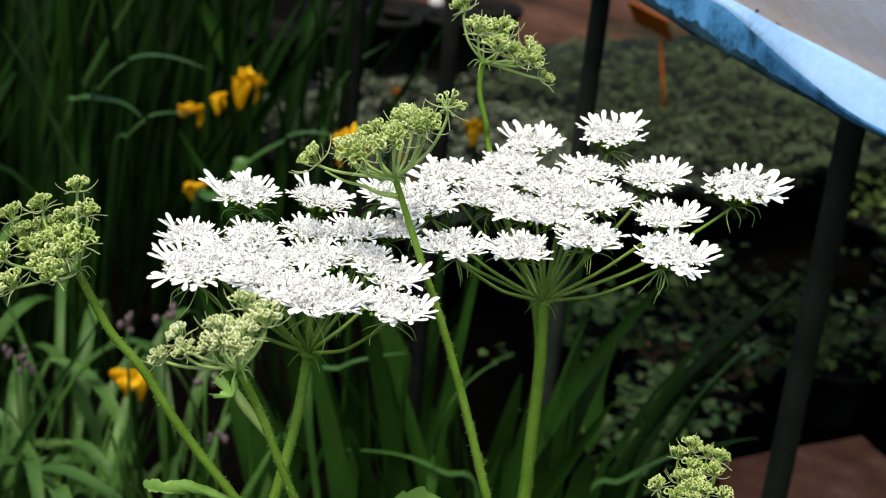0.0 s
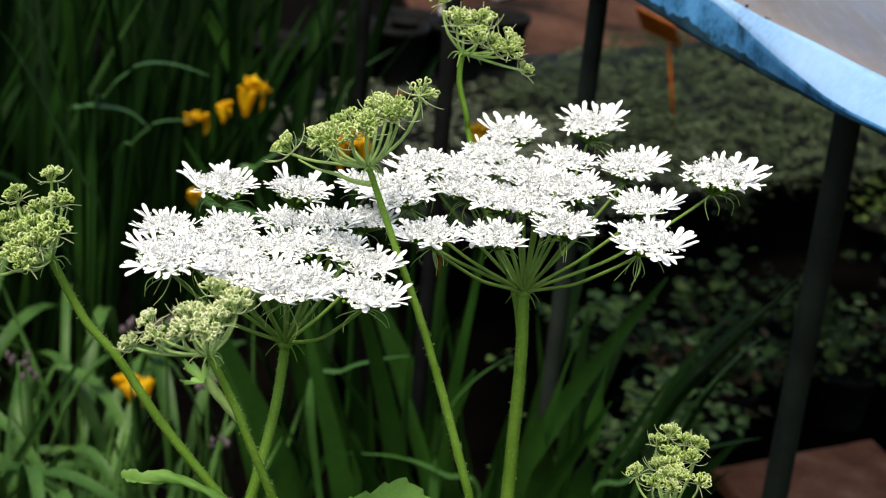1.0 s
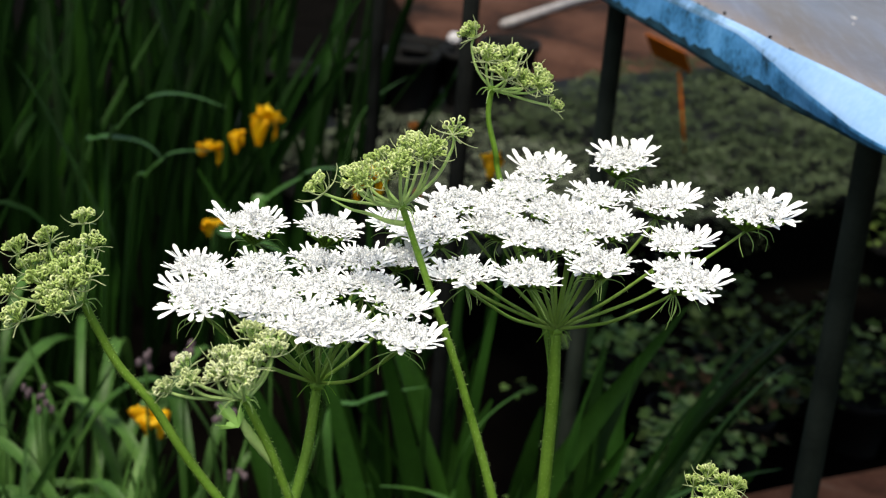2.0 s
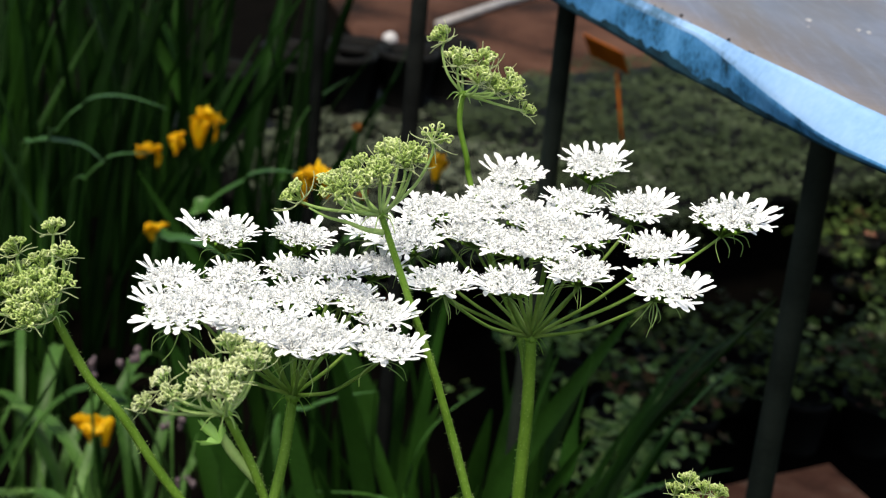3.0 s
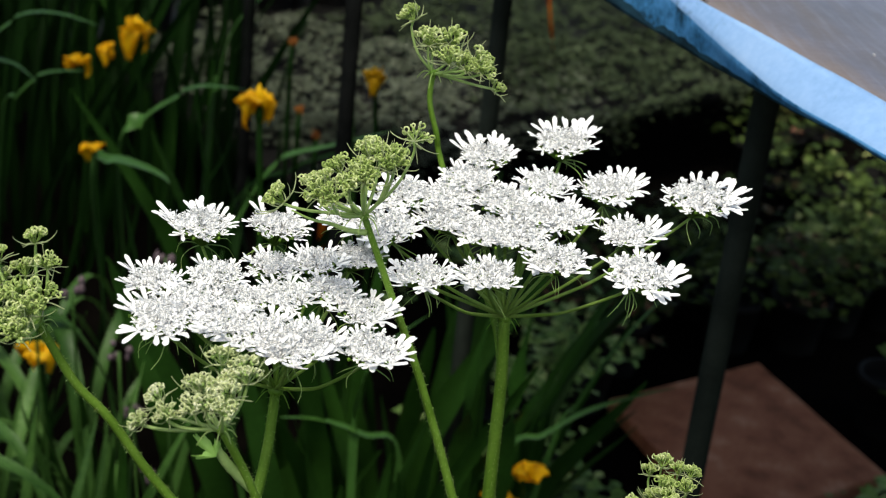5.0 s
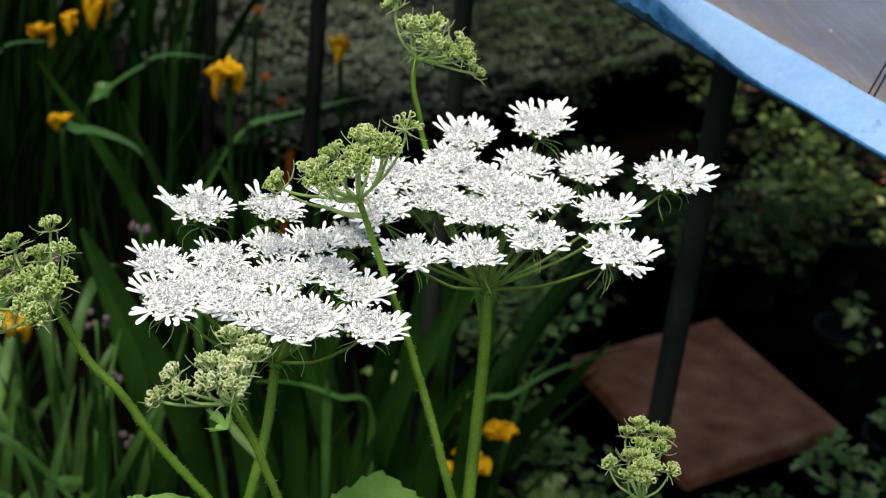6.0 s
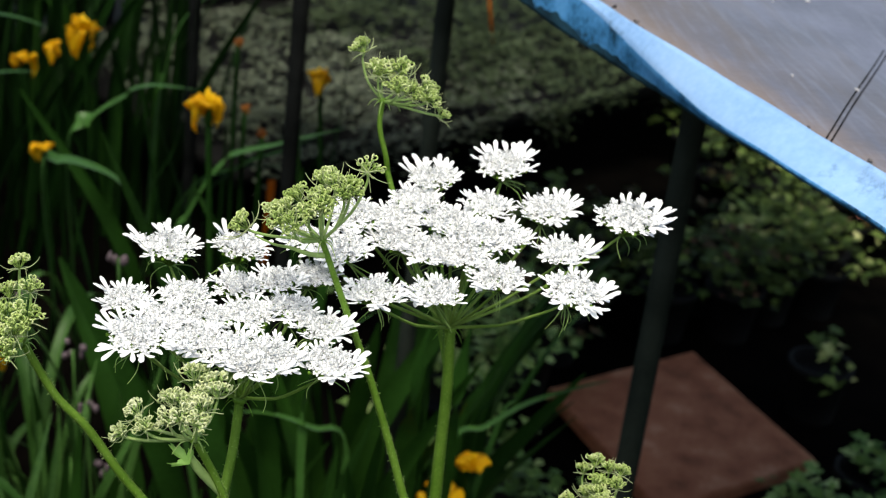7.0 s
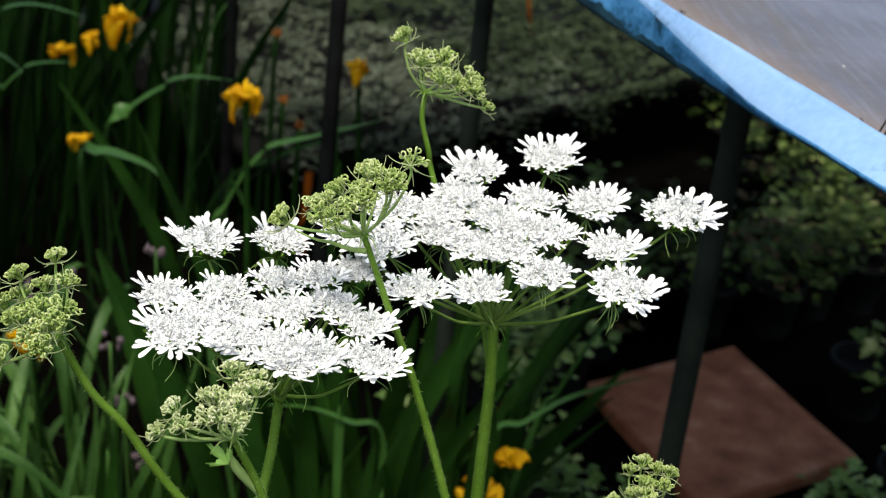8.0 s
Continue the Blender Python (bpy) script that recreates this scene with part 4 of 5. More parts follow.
def rolled_leaf(label, pts, width):
    """A young leaf still rolled in its sheath, its toothed tip opening, on a stalk that runs down to the ground."""
    foot = Vector((pts[-1][0] + 0.02, pts[-1][1] + 0.01, GROUND))
    base = thing("hogweed_leaf", label, "leaf", foot, "hogweed leaves")
    line = curve_through([Vector(p) - foot for p in pts], 14)
    bm = bmesh.new()
    rows = []
    n = len(line)
    for i, p in enumerate(line):
        s = i / (n - 1)
        d = (line[min(i + 1, n - 1)] - line[max(i - 1, 0)]).normalized()
        side = Vector((0.0, 0.35, 1.0))
        side = (side - d * side.dot(d)).normalized()
        away = side.cross(d)
        w = width * float(np.interp(s, (0, 0.03, 0.14, 0.25, 0.33, 0.5, 1), (0.06, 0.17, 0.30, 0.20, 0.30, 0.33, 0.47)))
        ragged = (0.75 * (i * 0.27 % 1) + 0.5 * noise.noise((i * 0.21, 4, 2))) * max(0, 1 - s * 3.2) + 0.12 * (i * 0.31 % 1) * (s < 0.55)
        curl = 0.5 + 2.1 * min(1, max(0, s - 0.2) * 2.5)
        row = []
        for k in range(9):
            q = k / 4 - 1
            reach = 1 + (ragged if k in (0, 8) else 0)
            row.append(bm.verts.new(p + side * math.sin(q * curl) / max(curl * 0.75, 0.6) * w * reach - away * (math.cos(q * curl) - 1) * w * 0.9 + side * width * 0.03 * math.sin(i * 0.7 + k)))
        rows.append(row)
    for x, y in zip(rows, rows[1:]):
        for k in range(8):
            bm.faces.new((x[k], x[k + 1], y[k + 1], y[k]))
    bmesh.ops.solidify(bm, geom=bm.faces[:], thickness=0.0003)
    part("blade", bm, LEAF, base)
    bm = bmesh.new()
    end = line[-1]
    stalk_line = curve_through([line[-4], end, end + Vector((0.012, 0.003, -0.02)), Vector((0.004, 0, end.z * 0.5)), Vector((0, 0, 0))], 5)
    tube(bm, stalk_line, taper(len(stalk_line), 0.0022, 0.003), 8)
    part("leaf_stalk", bm, STEM, base)
    return base


rolled_leaf("young pale green leaf still rolled in its sheath", [(-0.0850, 0.436, 0.9592), (-0.0780, 0.436, 0.9583), (-0.0690, 0.436, 0.9590), (-0.0570, 0.4358, 0.9558), (-0.0426, 0.4334, 0.9490), (-0.034, 0.432, 0.942)], 0.0078)
toothed_leaf("hogweed_leaf", "broad pale green lobed leaf below the flower heads", (0.0085, 0.445, 0.916), (0.1, 1, 0.42), 0.040, 4, 0.10)


# ---- iris clump ----
def clump(name, label, category, blades, mat, seed, area, height, width, arch, group=""):
    """A dense clump of long leaves. area: x, y centre and half sizes. Joined into a few masses, each a clump of its own."""
    rng = random.Random(seed)
    cx, cy, hx, hy = area
    base = thing(name, label, category, (cx, cy, GROUND), group)
    for _ in range(blades):
        fx, fy = rng.uniform(-hx, hx), rng.uniform(-hy, hy)
        h = height * rng.uniform(0.7, 1.12)
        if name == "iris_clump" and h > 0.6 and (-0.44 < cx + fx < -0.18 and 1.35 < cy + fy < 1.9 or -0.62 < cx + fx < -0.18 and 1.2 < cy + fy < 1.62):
            continue  # left out to keep flowers and arching leaves clear in the camera's view
        a = rng.uniform(0, 6.283)
        lean = rng.uniform(0.03, 0.22) * h
        out = Vector((math.cos(a), math.sin(a), 0))
        foot = Vector((fx, fy, 0))
        bend = rng.random() < arch
        if bend:
            reach = h * rng.uniform(0.3, 0.55)
            pts = [foot, foot + out * lean + UP * h * 0.5, foot + out * (lean + reach * 0.35) + UP * h * 0.85, foot + out * (lean + reach * 0.75) + UP * h * 0.88, foot + out * (lean + reach * 1.15) + UP * h * rng.uniform(0.5, 0.75)]
        else:
            pts = [foot, foot + out * lean * 0.3 + UP * h * 0.35, foot + out * lean * 0.7 + UP * h * 0.7, foot + out * lean * 1.6 + UP * h]
        if pts[-1].z < GROUND + 0.03 or (mat is STRAP and max(p.x for p in pts) + cx > -0.10):
            continue  # too low, or too far right in the camera's view
        line = rooted(curve_through(pts, 5))
        f = rng.uniform(0, 6.283)
        bm = bmesh.new()
        blade(bm, line, width * rng.uniform(0.6, 1.25), 0.5, Vector((math.cos(f), math.sin(f), 0.25)) if not bend else None)
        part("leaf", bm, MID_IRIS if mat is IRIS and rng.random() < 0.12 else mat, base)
    return base


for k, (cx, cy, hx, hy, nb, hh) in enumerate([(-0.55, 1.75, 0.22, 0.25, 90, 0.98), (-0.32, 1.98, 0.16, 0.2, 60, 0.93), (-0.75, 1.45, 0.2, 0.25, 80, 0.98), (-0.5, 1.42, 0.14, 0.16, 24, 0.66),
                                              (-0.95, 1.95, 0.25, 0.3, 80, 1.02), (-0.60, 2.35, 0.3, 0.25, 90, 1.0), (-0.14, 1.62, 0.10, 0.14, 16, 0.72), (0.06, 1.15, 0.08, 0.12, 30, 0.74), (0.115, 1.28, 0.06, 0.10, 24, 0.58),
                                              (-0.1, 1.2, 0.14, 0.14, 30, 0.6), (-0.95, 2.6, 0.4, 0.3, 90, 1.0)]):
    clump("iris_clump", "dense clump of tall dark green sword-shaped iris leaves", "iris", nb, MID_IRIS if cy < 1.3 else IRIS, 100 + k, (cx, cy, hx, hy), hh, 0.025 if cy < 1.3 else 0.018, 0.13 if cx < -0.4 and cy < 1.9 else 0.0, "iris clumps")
for k, (cx, cy, hx, hy, nb, hh) in enumerate([(-0.46, 1.14, 0.16, 0.12, 190, 0.62), (-0.25, 1.10, 0.11, 0.11, 175, 0.57), (-0.56, 0.98, 0.14, 0.12, 34, 0.54), (-0.38, 0.96, 0.10, 0.08, 18, 0.46)]):
    clump("spiderwort_clump", "lush clump of arching mid-green strap leaves", "plant", nb, STRAP, 140 + k, (cx, cy, hx, hy), hh, 0.0135, 0.72, "strap-leaved clumps")


def leaning_leaves(label, mat, feet, lines, width, facing=None):
    """A loose clump of long leaves that each follow a line of their own."""
    base = thing("iris_clump", label, "iris", (feet[0], feet[1], GROUND), "iris clumps")
    o = Vector(feet)
    for pts in lines:
        first = Vector(pts[0]) - o
        root = Vector((first.x * 0.35, first.y * 0.35, 0))
        line = rooted(curve_through([root, root.lerp(first, 0.6) + Vector((0, 0, 0.04))] + [Vector(p) - o for p in pts], 6))
        bm = bmesh.new()
        blade(bm, line, width, 0.2, facing)
        part("leaf", bm, mat, base)
    return base


leaning_leaves("arching mid-green iris leaves, painted paler as if lit", LIT_IRIS, (-0.42, 1.52, 0), [
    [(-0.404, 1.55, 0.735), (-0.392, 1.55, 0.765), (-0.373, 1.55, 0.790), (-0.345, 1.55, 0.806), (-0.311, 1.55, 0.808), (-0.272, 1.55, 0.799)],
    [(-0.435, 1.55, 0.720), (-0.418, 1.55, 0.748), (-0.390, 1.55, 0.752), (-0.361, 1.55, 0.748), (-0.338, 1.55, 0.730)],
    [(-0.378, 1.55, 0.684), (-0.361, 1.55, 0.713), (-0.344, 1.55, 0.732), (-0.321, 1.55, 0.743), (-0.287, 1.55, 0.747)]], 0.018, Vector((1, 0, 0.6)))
leaning_leaves("long iris leaves leaning aside from the clump", MID_IRIS, (-0.42, 1.58, 0), [
    [(-0.409, 1.60, 0.595), (-0.433, 1.60, 0.650), (-0.462, 1.60, 0.709), (-0.491, 1.60, 0.766), (-0.524, 1.60, 0.816)],
    [(-0.468, 1.70, 0.627), (-0.480, 1.70, 0.691), (-0.492, 1.70, 0.741), (-0.513, 1.70, 0.795), (-0.534, 1.70, 0.830)],
    [(-0.449, 1.70, 0.629), (-0.458, 1.70, 0.712), (-0.455, 1.70, 0.757), (-0.448, 1.70, 0.786)]], 0.013)
leaning_leaves("arching green iris leaves beside the posts", LIT_IRIS, (-0.2, 1.5, 0), [
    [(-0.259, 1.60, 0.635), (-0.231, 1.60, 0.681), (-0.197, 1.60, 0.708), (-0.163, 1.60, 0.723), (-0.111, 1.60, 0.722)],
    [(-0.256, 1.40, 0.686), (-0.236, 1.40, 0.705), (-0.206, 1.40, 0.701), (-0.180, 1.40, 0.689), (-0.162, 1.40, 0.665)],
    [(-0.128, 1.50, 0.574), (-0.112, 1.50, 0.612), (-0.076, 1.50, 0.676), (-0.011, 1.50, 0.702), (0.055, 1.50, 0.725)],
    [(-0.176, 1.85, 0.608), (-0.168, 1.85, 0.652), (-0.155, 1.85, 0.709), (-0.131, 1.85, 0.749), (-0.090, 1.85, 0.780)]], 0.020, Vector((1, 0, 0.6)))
leaning_leaves("broad dark iris leaves leaning out below the bench", MID_IRIS, (0.12, 1.10, 0), [
    [(0.183, 1.15, 0.558), (0.197, 1.15, 0.601), (0.221, 1.15, 0.661), (0.248, 1.15, 0.708), (0.276, 1.15, 0.744), (0.312, 1.15, 0.768)],
    [(0.196, 1.17, 0.572), (0.209, 1.17, 0.623), (0.230, 1.17, 0.680), (0.253, 1.17, 0.724), (0.271, 1.17, 0.751)],
    [(0.167, 1.13, 0.574), (0.185, 1.13, 0.622), (0.199, 1.13, 0.660), (0.214, 1.13, 0.692)],
    [(0.135, 1.0, 0.640), (0.141, 1.0, 0.732), (0.146, 1.0, 0.790)],
    [(0.105, 1.03, 0.620), (0.112, 1.03, 0.720), (0.125, 1.03, 0.780)]], 0.022)
leaning_leaves("narrow lighter iris leaves leaning towards the slab", LIT_IRIS, (0.05, 1.0, 0), [
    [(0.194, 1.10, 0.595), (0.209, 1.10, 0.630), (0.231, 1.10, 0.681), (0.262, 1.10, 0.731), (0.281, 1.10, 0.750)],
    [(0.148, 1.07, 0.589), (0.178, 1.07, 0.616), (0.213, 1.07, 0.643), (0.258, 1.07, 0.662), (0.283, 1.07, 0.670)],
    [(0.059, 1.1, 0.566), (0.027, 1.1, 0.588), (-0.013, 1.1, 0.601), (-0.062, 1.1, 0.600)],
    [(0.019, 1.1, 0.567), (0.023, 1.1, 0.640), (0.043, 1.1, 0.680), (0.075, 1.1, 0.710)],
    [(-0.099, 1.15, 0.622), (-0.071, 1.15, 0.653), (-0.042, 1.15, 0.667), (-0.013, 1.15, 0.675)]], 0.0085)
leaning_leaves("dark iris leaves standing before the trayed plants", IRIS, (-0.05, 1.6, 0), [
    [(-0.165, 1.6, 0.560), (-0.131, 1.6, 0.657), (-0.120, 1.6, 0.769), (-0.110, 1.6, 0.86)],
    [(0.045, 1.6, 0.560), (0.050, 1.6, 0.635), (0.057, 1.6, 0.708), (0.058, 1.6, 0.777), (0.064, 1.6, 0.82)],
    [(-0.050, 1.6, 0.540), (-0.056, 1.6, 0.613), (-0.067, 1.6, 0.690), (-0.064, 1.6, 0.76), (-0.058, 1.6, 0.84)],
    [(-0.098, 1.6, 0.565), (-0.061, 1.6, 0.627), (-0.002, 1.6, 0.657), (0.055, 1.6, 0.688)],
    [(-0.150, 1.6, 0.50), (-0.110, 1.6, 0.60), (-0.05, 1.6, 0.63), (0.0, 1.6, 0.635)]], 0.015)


def iris_flower(at, size, seed, turn):
    """A yellow iris: three broad drooping falls, three small upright standards and three arms, on its stalk."""
    rng = random.Random(seed)
    base = thing("yellow_iris", "yellow iris flower with drooping petals on a green stalk", "flower", (at[0], at[1], GROUND), "yellow irises")
    top = Vector((0, 0, at[2] - GROUND))
    bm = bmesh.new()
    line = curve_through([Vector((rng.uniform(-0.03, 0.03), rng.uniform(-0.03, 0.03), 0)), Vector((0.01, 0, top.z * 0.5)), top - UP * size * 0.2], 5)
    tube(bm, line, 0.003, 8)
    blob(bm, top - UP * size * 0.25, (size * 0.1, size * 0.1, size * 0.25), rng, 2, 0.05)
    part("stalk", bm, IRIS, base)
    for k in range(5):
        a = turn + k * 1.257 + rng.uniform(-0.5, 0.5)
        out = Vector((math.cos(a), math.sin(a), 0))
        side = (out.cross(UP) + UP * rng.uniform(-0.35, 0.35)).normalized()
        long, drop, wide, curl = rng.uniform(0.45, 0.95), rng.uniform(-0.15, 0.9), rng.uniform(0.24, 0.40), rng.uniform(0.03, 0.09)
        bm = bmesh.new()
        rows = []
        for i in range(11):
            s = i / 10
            w = size * (0.07 + wide * math.sin(math.pi * min(s * 1.0, 0.985)) ** 1.3 * (0.55 + 0.75 * s))
            p = top + out * size * long * (0.60 * math.sin(s * 1.9)) + UP * size * (0.26 * math.sin(s * 2.6) - drop * s * s) + side * size * 0.12 * math.sin(s * 3 + seed)
            rows.append([bm.verts.new(p + side * w * q + UP * size * (0.10 * math.cos(q * 1.5) + curl * math.sin(6 * q + 6 * s + seed)) - out * size * 0.12 * q * q * s) for q in (-1, -0.6, -0.2, 0.2, 0.6, 1)])
        for x, y in zip(rows, rows[1:]):
            for q in range(5):
                bm.faces.new((x[q], x[q + 1], y[q + 1], y[q]))
        bmesh.ops.solidify(bm, geom=bm.faces[:], thickness=0.0006)
        part("fall", bm, YELLOW, base)
        bm = bmesh.new()
        b = a + 1.047 + rng.uniform(-0.3, 0.3)
        way = Vector((math.cos(b), math.sin(b), 0))
        lobe(bm, top, (way * rng.uniform(0.3, 0.9) + UP).normalized(), (way - UP * 0.3).normalized(), size * rng.uniform(0.3, 0.5), size * 0.16, 0, rng.uniform(0.0, 0.2) * size, 6)
        lobe(bm, top, (out * 0.8 + UP * 0.6).normalized(), (UP - out * 0.3).normalized(), size * rng.uniform(0.3, 0.45), size * 0.15, 0, 0.12 * size, 6)
        part("standard", bm, YELLOW, base)
    return base


for k, (x, y, z, size, turn) in enumerate([(-0.275, 1.865, 0.695, 0.050, 0.3), (-0.349, 1.851, 0.655, 0.032, 1.1), (-0.311, 1.855, 0.672, 0.028, 2.0), (-0.263, 1.463, 0.689, 0.027, 0.6),
                                           (-0.274, 1.229, 0.575, 0.036, 1.7), (-0.083, 1.258, 0.826, 0.040, 0.9), (0.028, 1.564, 0.761, 0.027, 0.1), (0.166, 1.05, 0.585, 0.034, 0.5), (0.141, 1.05, 0.546, 0.042, 1.4)]):
    iris_flower((x, y, z), size, 200 + k, turn)

# ---- grey-green carpet plants on a low bench ----
low = thing("low_bench", "low black bench filled with trays of small plants", "bench", (0.429, 2.894, GROUND))
bm = bmesh.new()
slab_box(bm, (1.9, 0.86, 0.03), 0.004, pose(0, 0, 0.455 - GROUND, 0, 0, 37))
part("bench_top", bm, BLACK, low)
for sx in (-0.85, 0.85):
    for sy in (-0.38, 0.38):
        bm = bmesh.new()
        p = pose(0, 0, 0, 0, 0, 37) @ Vector((sx, sy, 0))
        tube(bm, [(p.x, p.y, 0), (p.x, p.y, 0.44 - GROUND)], 0.015, 10)
        part("leg", bm, BLACK, low)
r = np.random.RandomState(7)
N = 44000
uv = np.stack([r.uniform(-0.93, 0.93, N), r.uniform(-0.43, 0.43, N)], 1)
lump = np.array([0.6 * noise.noise((u * 8, v * 8, 1)) + 0.8 * noise.noise((u * 24, v * 30, 4)) for u, v in uv])
holes = np.zeros(len(uv), bool)
for hu, hv, ru, rv in ((-0.012, -0.070, 0.030, 0.014), (-0.33, 0.04, 0.026, 0.012), (-0.22, -0.12, 0.022, 0.012), (0.16, -0.16, 0.024, 0.012), (-0.46, 0.13, 0.03, 0.014), (-0.12, 0.06, 0.02, 0.01)):
    holes |= ((uv[:, 0] - hu) / ru) ** 2 + ((uv[:, 1] - hv) / rv) ** 2 < 1 + 0.6 * lump
keep = ~holes & (lump > -0.17) & (uv[:, 1] < 0.2 + 0.23 * np.clip((uv[:, 0] + 0.3) / 0.5, 0, 1) + 0.03 * lump)
uv, lump = uv[keep], lump[keep]
ca, sa = math.cos(radians(37)), math.sin(radians(37))
xyz = np.stack([0.429 + uv[:, 0] * ca - uv[:, 1] * sa, 2.894 + uv[:, 0] * sa + uv[:, 1] * ca, 0.474 + 0.034 * (lump + 0.2) + r.uniform(0, 0.012, len(uv))], 1)
# shoots that hang over the front edge
ns = 2600
us, drop = r.uniform(-0.93, 0.93, ns), np.abs(r.normal(0, 1, ns))
hang = np.array([max(0.0, 0.6 + 1.2 * noise.noise((u * 9, 2, 6))) for u in us])
vs, zs = -0.435 - 0.03 * r.uniform(0, 1, ns), 0.485 - 0.035 * drop * hang
xyz = np.concatenate([xyz, np.stack([0.429 + us * ca - vs * sa, 2.894 + us * sa + vs * ca, zs], 1)])
along = (xyz[:, 0] - 0.429) * ca + (xyz[:, 1] - 2.894) * sa
# from here along, leaves take the colour darkened for the bench's shade
green = along + r.normal(0, 0.07, len(xyz)) + 0.2 * np.array([noise.noise((p[0] * 6, p[1] * 6, 9)) for p in xyz]) > -0.40
for chosen, mat, label in ((~green, GREY_LEAF, "mottled grey-green carpet of small trayed plants"), (green, SHADED_CARPET, "low dark green creeping plants in trays")):
    me = scatter_leaves("carpet_plants", xyz[chosen], r.uniform(0.005, 0.010, chosen.sum()), mat, 8, 0.5)
    tagged(new("carpet_plants", me), label, "plants", kind="stuff")

# ---- potted leafy plants on the ground ----
def potted(at, size, mat, seed, label, lush, shoots):
    rng = np.random.RandomState(seed)
    base = thing("potted_plant", label, "plant", (at[0], at[1], GROUND), "potted plants by the slab")
    bm = bmesh.new()
    rr, hh = 0.042, 0.076
    rings = []
    for rad, z in ((rr * 0.75, 0.0), (rr, hh), (rr * 1.07, hh), (rr * 1.07, hh + 0.009), (rr * 0.96, hh + 0.009), (rr * 0.93, hh - 0.008), (0.001, hh - 0.008)):
        rings.append([bm.verts.new((rad * math.cos(a), rad * math.sin(a), z)) for a in np.linspace(0, 2 * np.pi, 20, endpoint=False)])
    for a, b in zip(rings, rings[1:]):
        for k in range(20):
            bm.faces.new((a[k], a[(k + 1) % 20], b[(k + 1) % 20], b[k]))
    part("pot", bm, BLACK, base)
    # rosettes of small leaves on short shoots
    tip = rng.normal(0, 0.5, (shoots, 3)) * (size, size, 0)
    tip[:, 2] = hh + 0.019 + np.abs(rng.normal(0, 1, shoots)) * 0.027 * lush - 0.25 * (tip[:, 0] ** 2 + tip[:, 1] ** 2) / size
    q = np.repeat(tip, 6, 0) + rng.normal(0, 1, (shoots * 6, 3)) * (0.0115, 0.0115, 0.007)
    part("foliage", lobed_leaves("foliage", q, 0.010 + 0.0137 * rng.uniform(0, 1, len(q)) ** 1.3, mat, seed + 1, 0.6), None, base, kind="stuff")
    return base


rng = random.Random(77)
k = 0
spots = [(0.66, 1.58), (0.79, 1.60), (0.91, 1.70), (1.00, 1.86), (0.37, 1.70), (0.36, 1.58), (0.32, 1.82), (0.985, 2.18), (0.82, 1.73), (0.95, 1.83), (0.381, 2.119), (0.448, 2.20)]
for gy in range(17):
    for gx in range(13):
        x, y = 0.18 + gx * 0.12 + rng.uniform(-0.03, 0.03), 1.5 + gy * 0.12 + rng.uniform(-0.03, 0.03)
        u, v = (x - 0.699) * 0.836 + (y - 2.036) * 0.549, -(x - 0.699) * 0.549 + (y - 2.036) * 0.836
        if (u > -0.30 and v < 0.34 and not (u > 0.26 and v > 0.20)) or y > 2.6 + x * 0.75 or (y > 2.5 and x < 0.4) or rng.random() < (0.34 if x < 0.5 else 0.08 if y < 2.35 else 0.14 if y < 2.9 else 0.65) or (x > 0.42 and y < 1.9) or x < 0.27 or (y > 2.62 and x < 1.0) or (0.39 < x < 0.56 and 1.85 < y < 2.32):
            continue
        spots.append((x, y))
for x, y in spots:
    red = x + rng.uniform(-0.2, 0.2) > 0.42 and y > 1.9
    small = (x > 0.5 and y < 2.2) or (x < 0.4 and y < 1.9)
    potted((0.755 * x - 0.008, 0.755 * y), 0.038 if small else rng.uniform(0.064, 0.094), RED_LEAF if red else ROUND_LEAF, 300 + k, "black pot of yellow-green leaves with a few reddish ones" if red else "black pot of small grey-green leaves on dark soil",
           0.5 if small else 1.3, rng.randint(6, 9) if small else rng.randint(9, 14) if y > 2.8 else rng.randint(15, 24))
    k += 1

# ---- orange plant label ----
tag = thing("plant_label", "blank orange plastic plant label on a stake", "sign", (0.405, 2.72, 0.478))
bm = bmesh.new()
tube(bm, [(0, 0, -0.02), (-0.018, 0, 0.07), (-0.034, -0.001, 0.148)], 0.0034, 8)
part("stake", bm, ORANGE, tag)
bm = bmesh.new()
# the plate's slant is fitted to the camera's view, which shows its shaded back
across, down = Vector((0.072, -0.055, -0.019)), Vector((0.024, 0.049, -0.050))
turn = Matrix((across.normalized(), down.normalized(), across.cross(down).normalized())).transposed().to_4x4()
slab_box(bm, (across.length, down.length, 0.003), 0.001, Matrix.Translation((-0.0585, 0.0, 0.181)) @ turn)
part("plate", bm, ORANGE, tag).data.set_sharp_from_angle(angle=0.5)

# ---- far things on the path ----
bm = bmesh.new()
blob(bm, (0, 0, 0.020), (0.021, 0.021, 0.0205), random.Random(4), 3, 0.01)
ob = solo("white_ball", bm, WHITE, "small round white float lying on the path", "ball")
ob.location = (-0.096, 4.117, GROUND + 0.035)
bm = bmesh.new()
tube(bm, [(0.040, 4.42, GROUND + 0.049), (0.229, 4.834, GROUND + 0.049), (0.471, 5.287, GROUND + 0.049)], 0.0136, 12)
solo("pipe", bm, GREY_PIPE, "grey pipe lying across the red path", "pipe")
for k, (x, y, w, h) in enumerate(((-0.941, 4.985, 0.415, 0.302), (-0.413, 5.212, 0.302, 0.257))):
    bm = bmesh.new()
    slab_box(bm, (w, 0.3, h), 0.015, pose(x, y, GROUND + h / 2, 0, 0, 10))
    solo("planter_box", bm, PALE, "pale plastered planter box beyond the beds", "planter", "planter boxes")

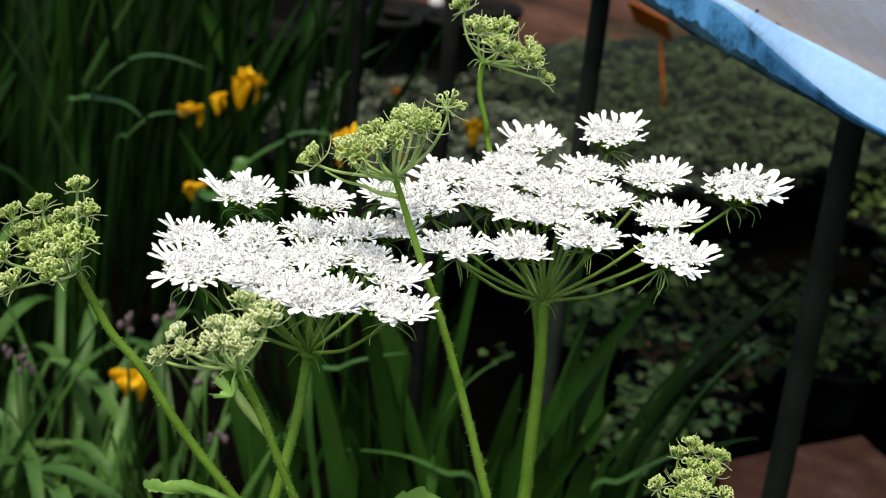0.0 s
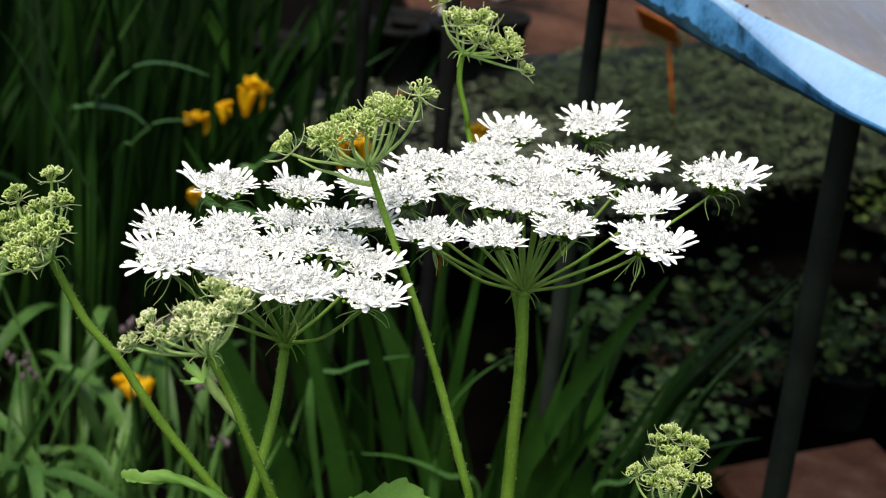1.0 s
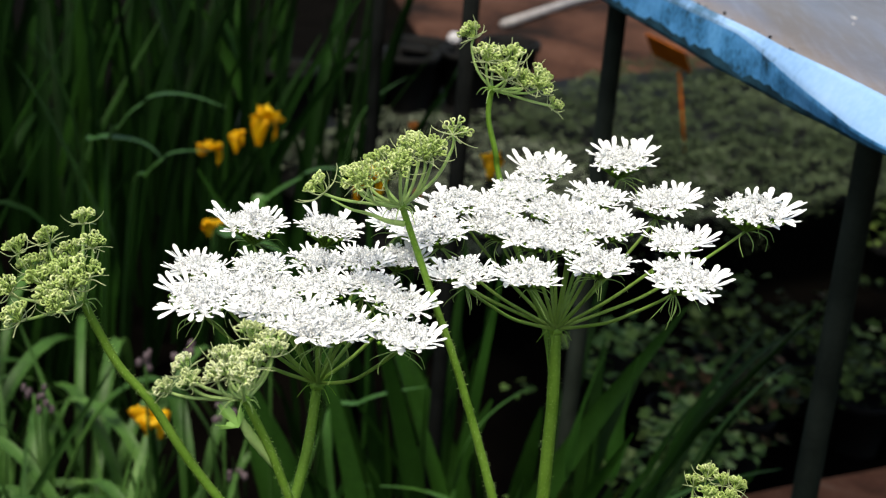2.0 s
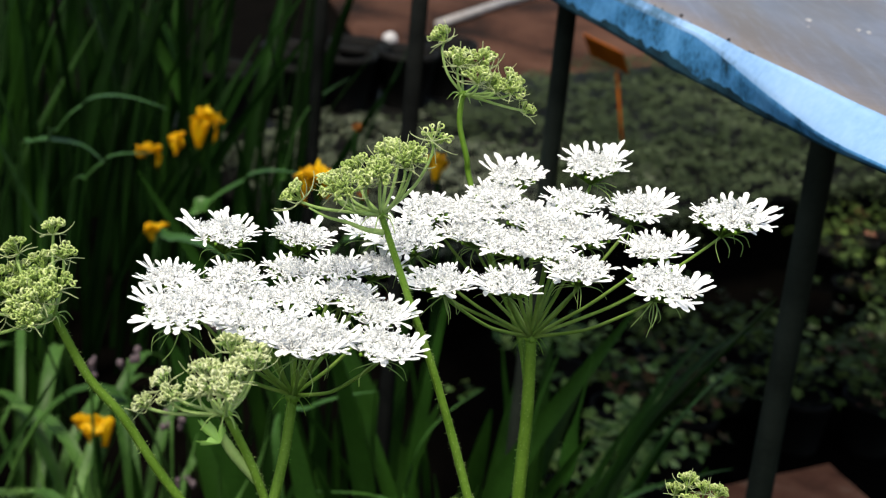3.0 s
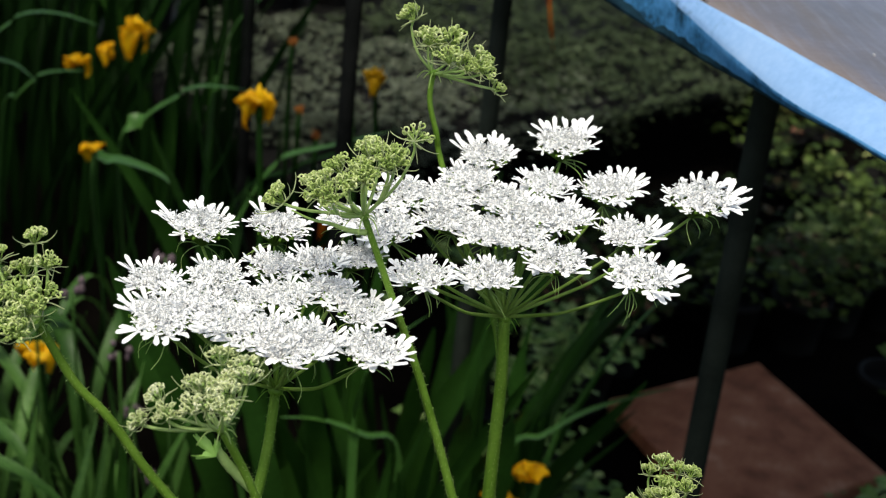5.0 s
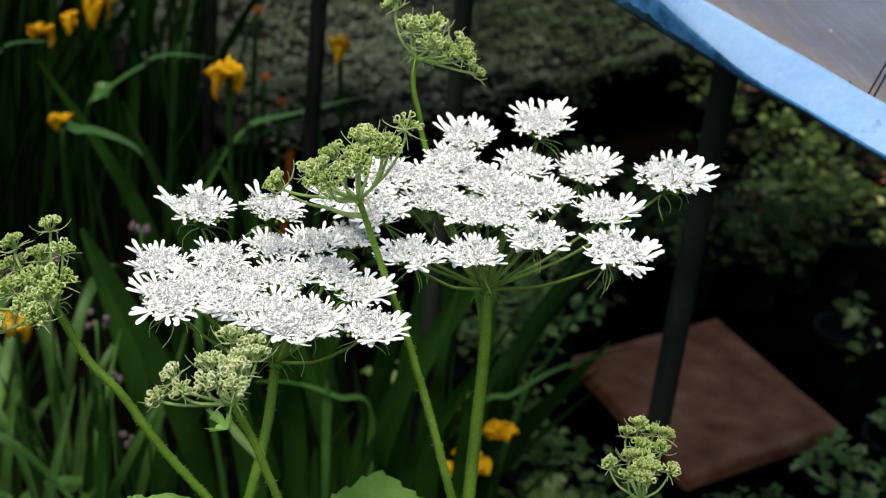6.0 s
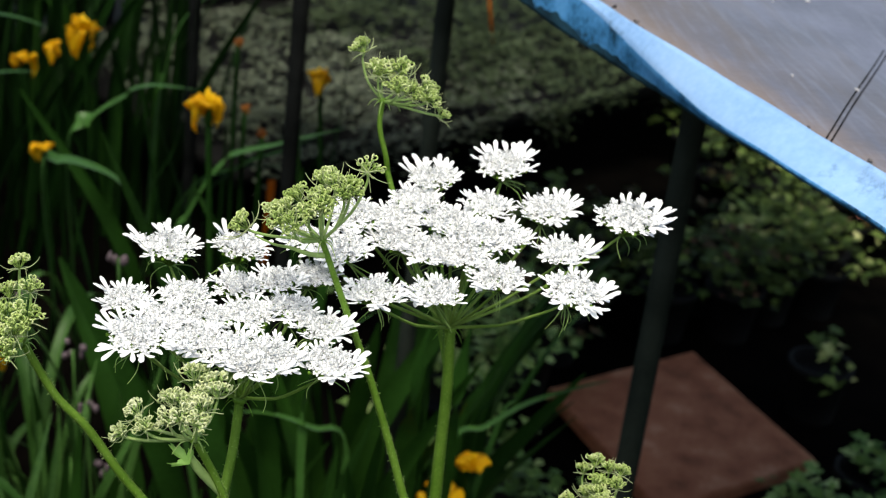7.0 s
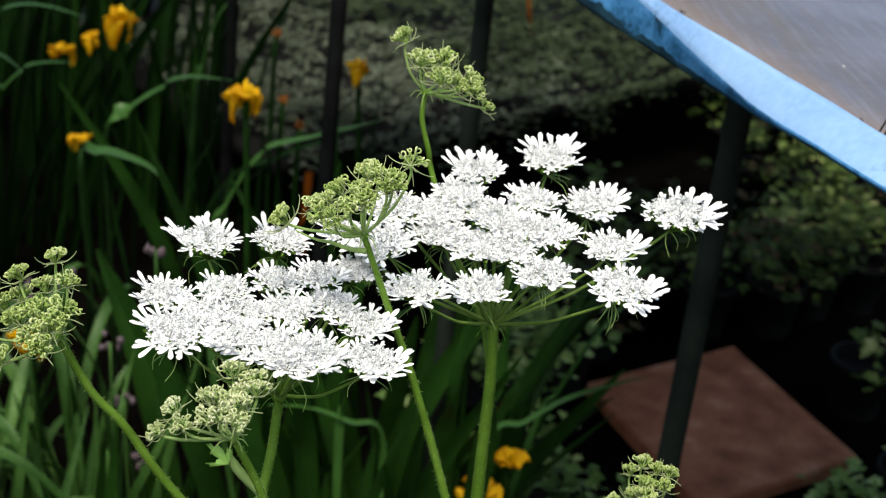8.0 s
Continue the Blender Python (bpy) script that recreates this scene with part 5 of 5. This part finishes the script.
# ---- spent flowers among the strap leaves ----
rng = random.Random(55)
for x, y, z in ((-0.261, 1.15, 0.675), (-0.351, 1.15, 0.621), (-0.229, 1.15, 0.685), (-0.361, 1.15, 0.631), (-0.182, 1.1, 0.655), (-0.154, 1.1, 0.535), (-0.145, 1.1, 0.745), (-0.17, 1.1, 0.60)):
    base = thing("spiderwort_flower", "spent mauve spiderwort buds on a thin stalk", "flower", (x, y, GROUND), "spent spiderworts")
    z -= GROUND
    bm = bmesh.new()
    tube(bm, curve_through([Vector((0.02, 0.03, 0)), Vector((0.005, 0.01, z * 0.6)), Vector((0, 0, z))], 4), 0.0015, 6)
    part("stalk", bm, STRAP, base)
    for k in range(5):
        bm = bmesh.new()
        blob(bm, (rng.uniform(-0.009, 0.009), rng.uniform(-0.006, 0.006), z + rng.uniform(-0.008, 0.008)), (rng.uniform(0.002, 0.0036), rng.uniform(0.002, 0.0036), rng.uniform(0.003, 0.005)), rng, 2, 0.15)
        part("bud", bm, MAUVE, base)
for x, y, z in ((-0.067, 1.59, 0.783), (-0.034, 1.6, 0.670), (-0.055, 1.6, 0.702)):
    base = thing("withered_iris", "withered orange-brown iris bud on a green stalk", "flower", (x, y, GROUND), "withered irises")
    z -= GROUND
    bm = bmesh.new()
    tube(bm, curve_through([Vector((0.01, 0.02, 0)), Vector((0.0, 0.01, z * 0.6)), Vector((0, 0, z))], 4), 0.003, 6)
    part("stalk", bm, IRIS, base)
    bm = bmesh.new()
    for q in range(4):
        tip = Vector((rng.uniform(-0.006, 0.006), rng.uniform(-0.006, 0.006), rng.uniform(-0.006, 0.014)))
        bend = Vector((rng.uniform(-0.005, 0.005), rng.uniform(-0.005, 0.005), 0.005))
        curl = curve_through([Vector((0, 0, z - 0.004)), Vector((0, 0, z)) + bend, Vector((0, 0, z)) + tip], 4)
        tube(bm, curl, [0.001, 0.0017, 0.0021, 0.0022, 0.002, 0.0018, 0.0013, 0.0009, 0.0005][:len(curl)], 7, 0.25)
    part("bud", bm, WITHERED, base)
label = thing("plant_label", "thin orange plastic label pushed in among the irises", "sign", (-0.018, 2.02, GROUND))
bm = bmesh.new()
slab_box(bm, (0.011, 0.002, 0.15), 0.0008, pose(0, 0, 0.065, 0, 2, 8))
part("strip", bm, ORANGE, label).data.set_sharp_from_angle(angle=0.5)

# ---- empty black pots at the back corner of the low bench ----
for k, (u, v) in enumerate(((-0.62, 0.30), (-0.48, 0.33), (-0.34, 0.31), (-0.78, 0.29), (-0.2, 0.36), (-0.56, 0.40), (-0.40, 0.40))):
    base = thing("empty_pot", "empty black plastic plant pot on the low bench", "pot", (0.429 + u * ca - v * sa, 2.894 + u * sa + v * ca, 0.47), "empty pots")
    bm = bmesh.new()
    rings = []
    for rad, z in ((0.045, 0.0), (0.06, 0.10), (0.065, 0.10), (0.065, 0.115), (0.058, 0.115), (0.055, 0.09), (0.042, 0.01), (0.001, 0.01)):
        rings.append([bm.verts.new((rad * math.cos(q), rad * math.sin(q), z)) for q in np.linspace(0, 2 * np.pi, 24, endpoint=False)])
    for one, two in zip(rings, rings[1:]):
        for q in range(24):
            bm.faces.new((one[q], one[(q + 1) % 24], two[(q + 1) % 24], two[q]))
    part("pot", bm, BLACK, base)
